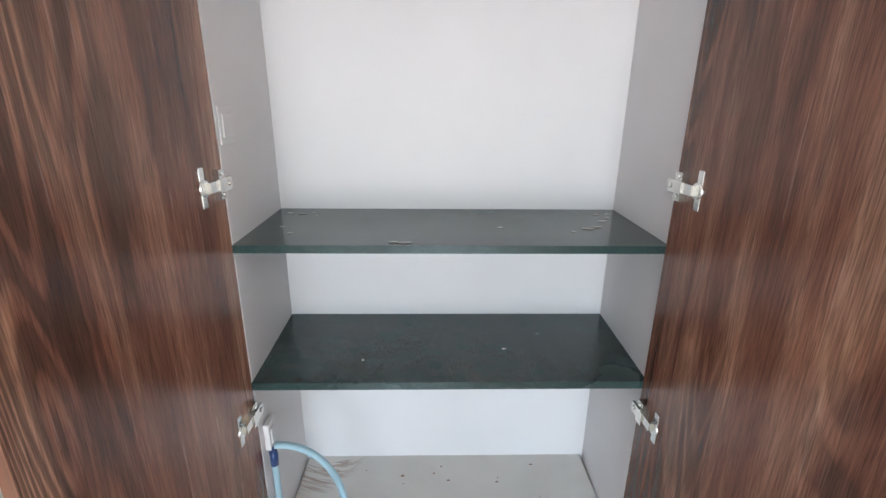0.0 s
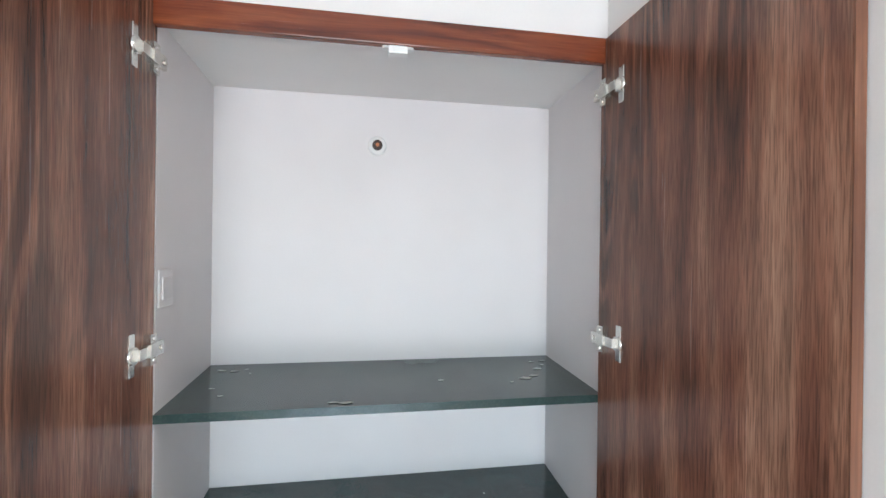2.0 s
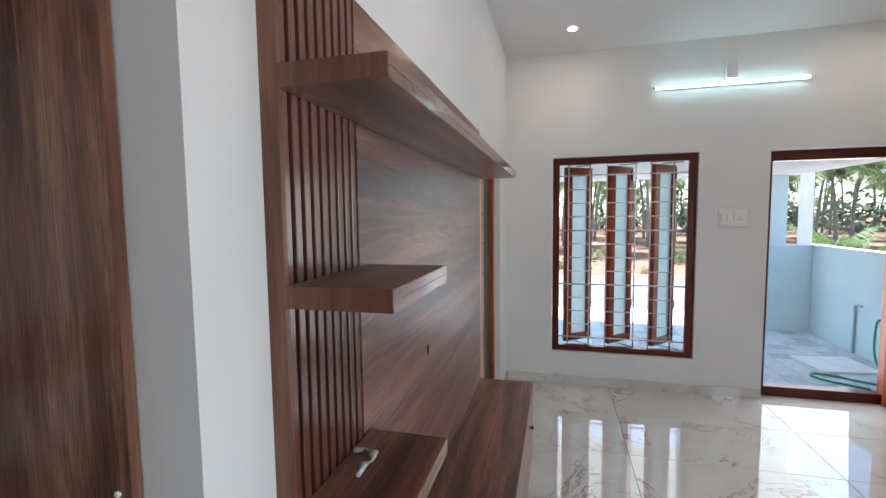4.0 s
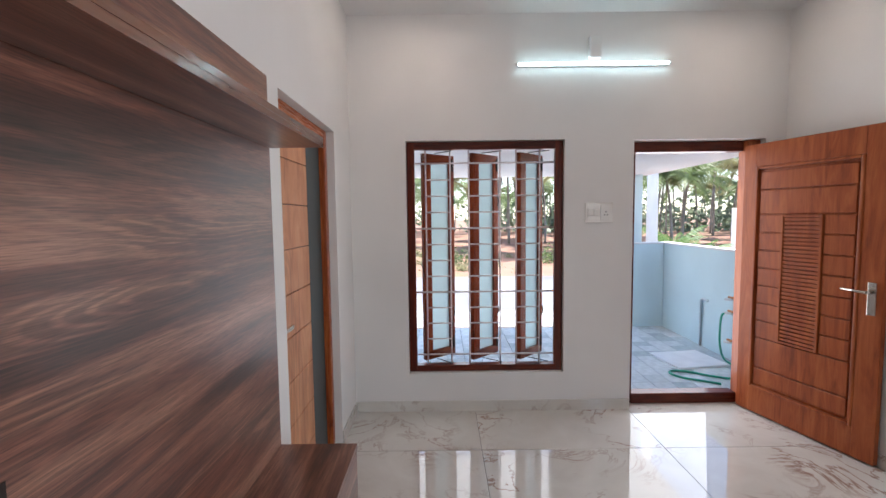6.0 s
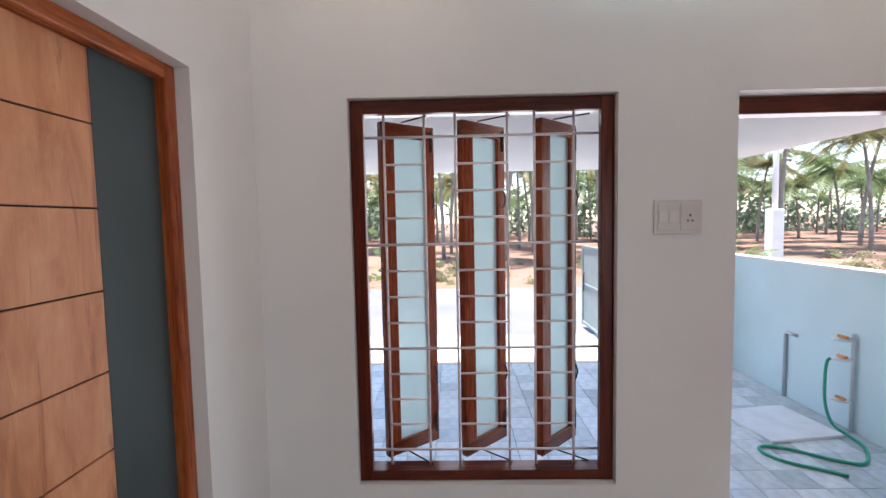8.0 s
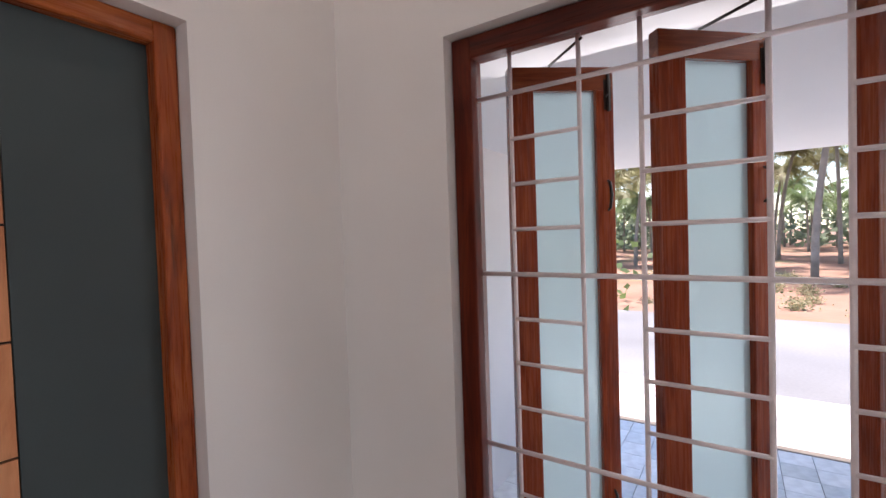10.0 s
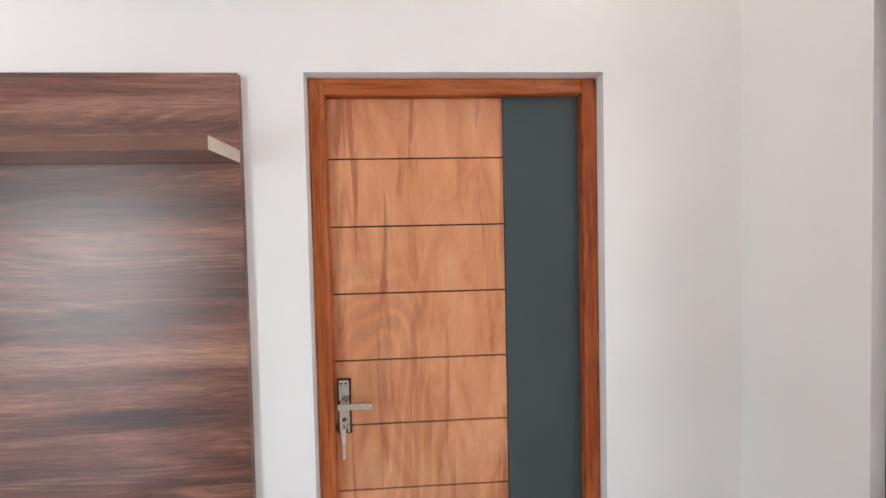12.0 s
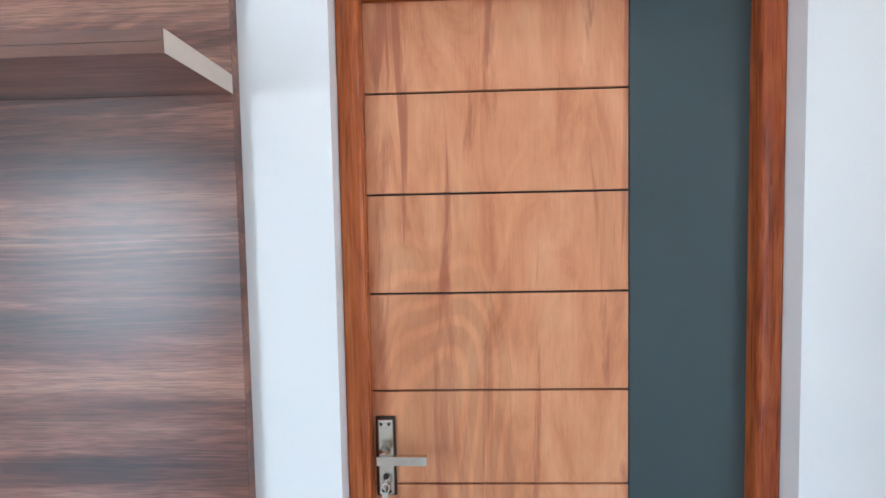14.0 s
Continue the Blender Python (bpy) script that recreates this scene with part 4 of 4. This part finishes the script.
for x, y, w, h, base in ((15.0, -13.2, 0.11, 8.0, True), (8.6, -6.45, 0.16, 6.5, False), (16.0, -9.0, 0.13, 8.0, False), (15.5, 3.5, 0.12, 8, False)):
    p = thing("electricity_pole", pose(x, y, GZ), "whitewashed concrete electricity pole beside the road", "pole", "electricity poles")
    part("shaft", tube([(0, 0, -0.1), (0, 0, h)], [w, w * 0.75], 10), POLE, p)
    if base:
        part("base", boxes((-0.22, 0.22, -0.22, 0.22, -0.05, 2.0), b=0.03), POLE, p, "square concrete base")

# palms
def frond(bm, base, yaw, lift, length, rnd, drop=1.0):
    """A feather leaf: an arching rib with drooping narrow leaflets on both sides."""
    d = Vector((math.cos(yaw), math.sin(yaw), 0))
    sidev = Vector((-d.y, d.x, 0))
    n = 13
    pts = []
    for i in range(n + 1):
        u = i / n
        pts.append(Vector(base) + d * (length * (u - 0.18 * u * u * drop)) + Vector((0, 0, length * (math.sin(lift) * u - 0.62 * drop * u * u))))
    for i in range(1, n + 1):
        u = i / n
        p, q = pts[i - 1], pts[i]
        v = [bm.verts.new(x) for x in (p + sidev * 0.02, p - sidev * 0.02, q - sidev * 0.015, q + sidev * 0.015)]
        bm.faces.new(v)
        ll = length * 0.30 * math.sin(math.pi * min(1, 0.22 + 0.75 * u)) * rnd.uniform(0.75, 1.15)
        for s in (-1, 1):
            for k in (0, 0.5):
                o = p.lerp(q, k)
                tip = o + sidev * s * ll * 0.72 + d * ll * 0.45 + Vector((0, 0, -ll * rnd.uniform(0.35, 0.8)))
                w = (q - p) * 0.22
                bm.faces.new([bm.verts.new(x) for x in (o - w, o + w, tip)])


def palm_meshes(seed, h, young=False):
    rnd = random.Random(seed)
    lean = Vector((rnd.uniform(-0.6, 0.6), rnd.uniform(-0.6, 0.6), 0))
    pts = [lean * (i / 8) ** 2 + Vector((0, 0, h * i / 8 - (0.15 if i == 0 else 0))) for i in range(9)]
    tr = tube(pts, [0.095 - 0.035 * i / 8 for i in range(9)], 9)
    cr = bmesh.new()
    top = pts[-1]
    for i in range(17 if not young else 11):
        yaw = i * 2.399 + rnd.uniform(-0.2, 0.2)
        lift = rnd.uniform(-0.15, 1.25) if not young else rnd.uniform(0.6, 1.4)
        frond(cr, top, yaw, lift, rnd.uniform(2.6, 3.4) if not young else rnd.uniform(1.6, 2.2), rnd, rnd.uniform(0.7, 1.1))
    return tr, cr


LEAFY = leaf_mat("palm_leaf_dry", (0.22, 0.21, 0.095))
kinds = []
for k, (h, lm) in enumerate(((4.3, LEAF), (6.6, LEAF), (5.4, LEAFY))):
    tr, cr = palm_meshes(20 + k, h)
    ob = thing("palm_tree", pose(22 + 3 * k, -14 + 9 * k, GZ), "tall coconut palm with a slim grey trunk and ragged fronds", "tree", "coconut palms")
    part("trunk", tr, TRUNK, ob)
    part("crown", cr, lm, ob)
    kinds.append(ob)
rnd = random.Random(77)
for ix in range(9):
    for iy in range(16):
        x, y = 18 + ix * 4.4 + rnd.uniform(-1.2, 1.2), -46 + iy * 4.2 + (ix % 2) * 2.1 + rnd.uniform(-1.2, 1.2)
        s = rnd.uniform(0.82, 1.2)
        m = pose(x, y, GZ, 0, 0, rnd.uniform(0, 360)) @ Matrix.Diagonal((s, s, s, 1))
        c = copy_thing(kinds[rnd.randrange(3)], m)
        c.scale = (s, s, s)
for x, y, s in ((9.5, -7.9, 0.62), (13.5, -9.5, 0.8)):
    tr, cr = palm_meshes(60 + int(x), 0.7, True)
    ob = thing("young_palm", pose(x, y, GZ), "young palm with bright arching fronds", "tree")
    part("trunk", tr, TRUNK, ob)
    part("crown", cr, leaf_mat("young_palm_leaf", (0.15, 0.26, 0.08)), ob)
    ob.scale = (s, s, s)


def scrub(name, pts, r, mat, label, seed):
    rnd = random.Random(seed)
    vs, fs = [], []
    for (x, y, s) in pts:
        for _ in range(230):
            a, b, c = rnd.gauss(0, 0.42), rnd.gauss(0, 0.42), abs(rnd.gauss(0.35, 0.3))
            p = Vector((x + a * s, y + b * s, GZ + c * s))
            u = Vector((rnd.uniform(-1, 1), rnd.uniform(-1, 1), rnd.uniform(-0.6, 0.9))).normalized() * r * s
            w = u.cross(Vector((rnd.uniform(-1, 1), rnd.uniform(-1, 1), rnd.uniform(-1, 1)))).normalized() * r * s * 0.45
            i = len(vs)
            vs += [p - w, p + u, p + w, p - u * 0.6]
            fs.append((i, i + 1, i + 2, i + 3))
    d = bpy.data.meshes.new(name)
    d.from_pydata(vs, [], fs)
    d.materials.append(mat)
    tagged(new(name, d), label, "bushes", kind="stuff")


rnd = random.Random(5)
scrub("bushes", [(rnd.uniform(40, 56), rnd.uniform(-60, 40), rnd.uniform(2.4, 5.2)) for _ in range(66)], 0.10, leaf_mat("scrub_leaf", (0.21, 0.27, 0.18)), "dense green scrub behind the palms", 1)
scrub("grass_tufts", [(rnd.uniform(10, 17), rnd.uniform(-18, 10), rnd.uniform(0.15, 0.42)) for _ in range(90)], 0.16, leaf_mat("dry_grass", (0.34, 0.32, 0.18)), "dry grass tufts beside the road", 2)
scrub("shrubs", [(12.5, -1.3, 0.6), (13, -4.6, 0.6), (12, -7.8, 0.7), (10.2, 2.6, 1.6), (11.0, 4.4, 2.0)], 0.12, LEAF, "green roadside shrubs", 3)

# ---- floor tiles, last ----
TX, TY = 0.61, 1.22
def tile_mesh(name, w, h, t, b, mat):
    d = bpy.data.meshes.new(name)
    bm = boxes((-w / 2, w / 2, -h / 2, h / 2, -t, 0))
    bmesh.ops.bevel(bm, geom=[e for e in bm.edges if all(v.co.z > -1e-6 for v in e.verts)], offset=b, segments=1, affect="EDGES")
    bm.to_mesh(d)
    bm.free()
    d.materials.append(mat)
    return d


tile = tile_mesh("tile", TX - 0.003, TY - 0.003, 0.012, 0.0008, MARBLE)
fl = bpy.data.objects["floor"]
for i in range(11):
    for j in range(-1, 4):
        x, y = 0.01 - TX * (i + 0.5), 0.265 - TY * (j + 0.5)
        if y - TY / 2 > 0.9 or y + TY / 2 < YS:
            continue
        shared("tile", tile, fl, pose(x, y, 0, 0, 0, 180 * ((i + j) % 2)))


def porch_tile_material():
    m, n, l, b = material("grey_porch_tile", 0.16, 0, 0.9)
    info = n.new("ShaderNodeObjectInfo")
    r = ramp(n, [(0.0, (0.54, 0.58, 0.58)), (0.35, (0.72, 0.76, 0.76)), (0.6, (0.82, 0.85, 0.84)), (1.0, (0.87, 0.89, 0.88))])
    l.new(info.outputs["Random"], r.inputs[0])
    v = coords(n, l)
    t = noise_tex(n, l, v, 14, 4)
    r2 = ramp(n, [(0.3, (0.75, 0.75, 0.75)), (0.7, (1, 1, 1))])
    l.new(t.outputs["Fac"], r2.inputs[0])
    l.new(mix(n, l, r.outputs[0], r2.outputs[0], 1.0, "MULTIPLY"), b.inputs["Base Color"])
    return m


PT = 0.2
pm = tile_mesh("tile", PT - 0.003, PT - 0.003, 0.012, 0.001, porch_tile_material())
for i in range(int((PEX - 0.2) / PT) + 0):
    for j in range(21):
        shared("tile", pm, porch, pose(0.2 + PT * (i + 0.5), -3.95 + PT * (j + 0.5), PZ))
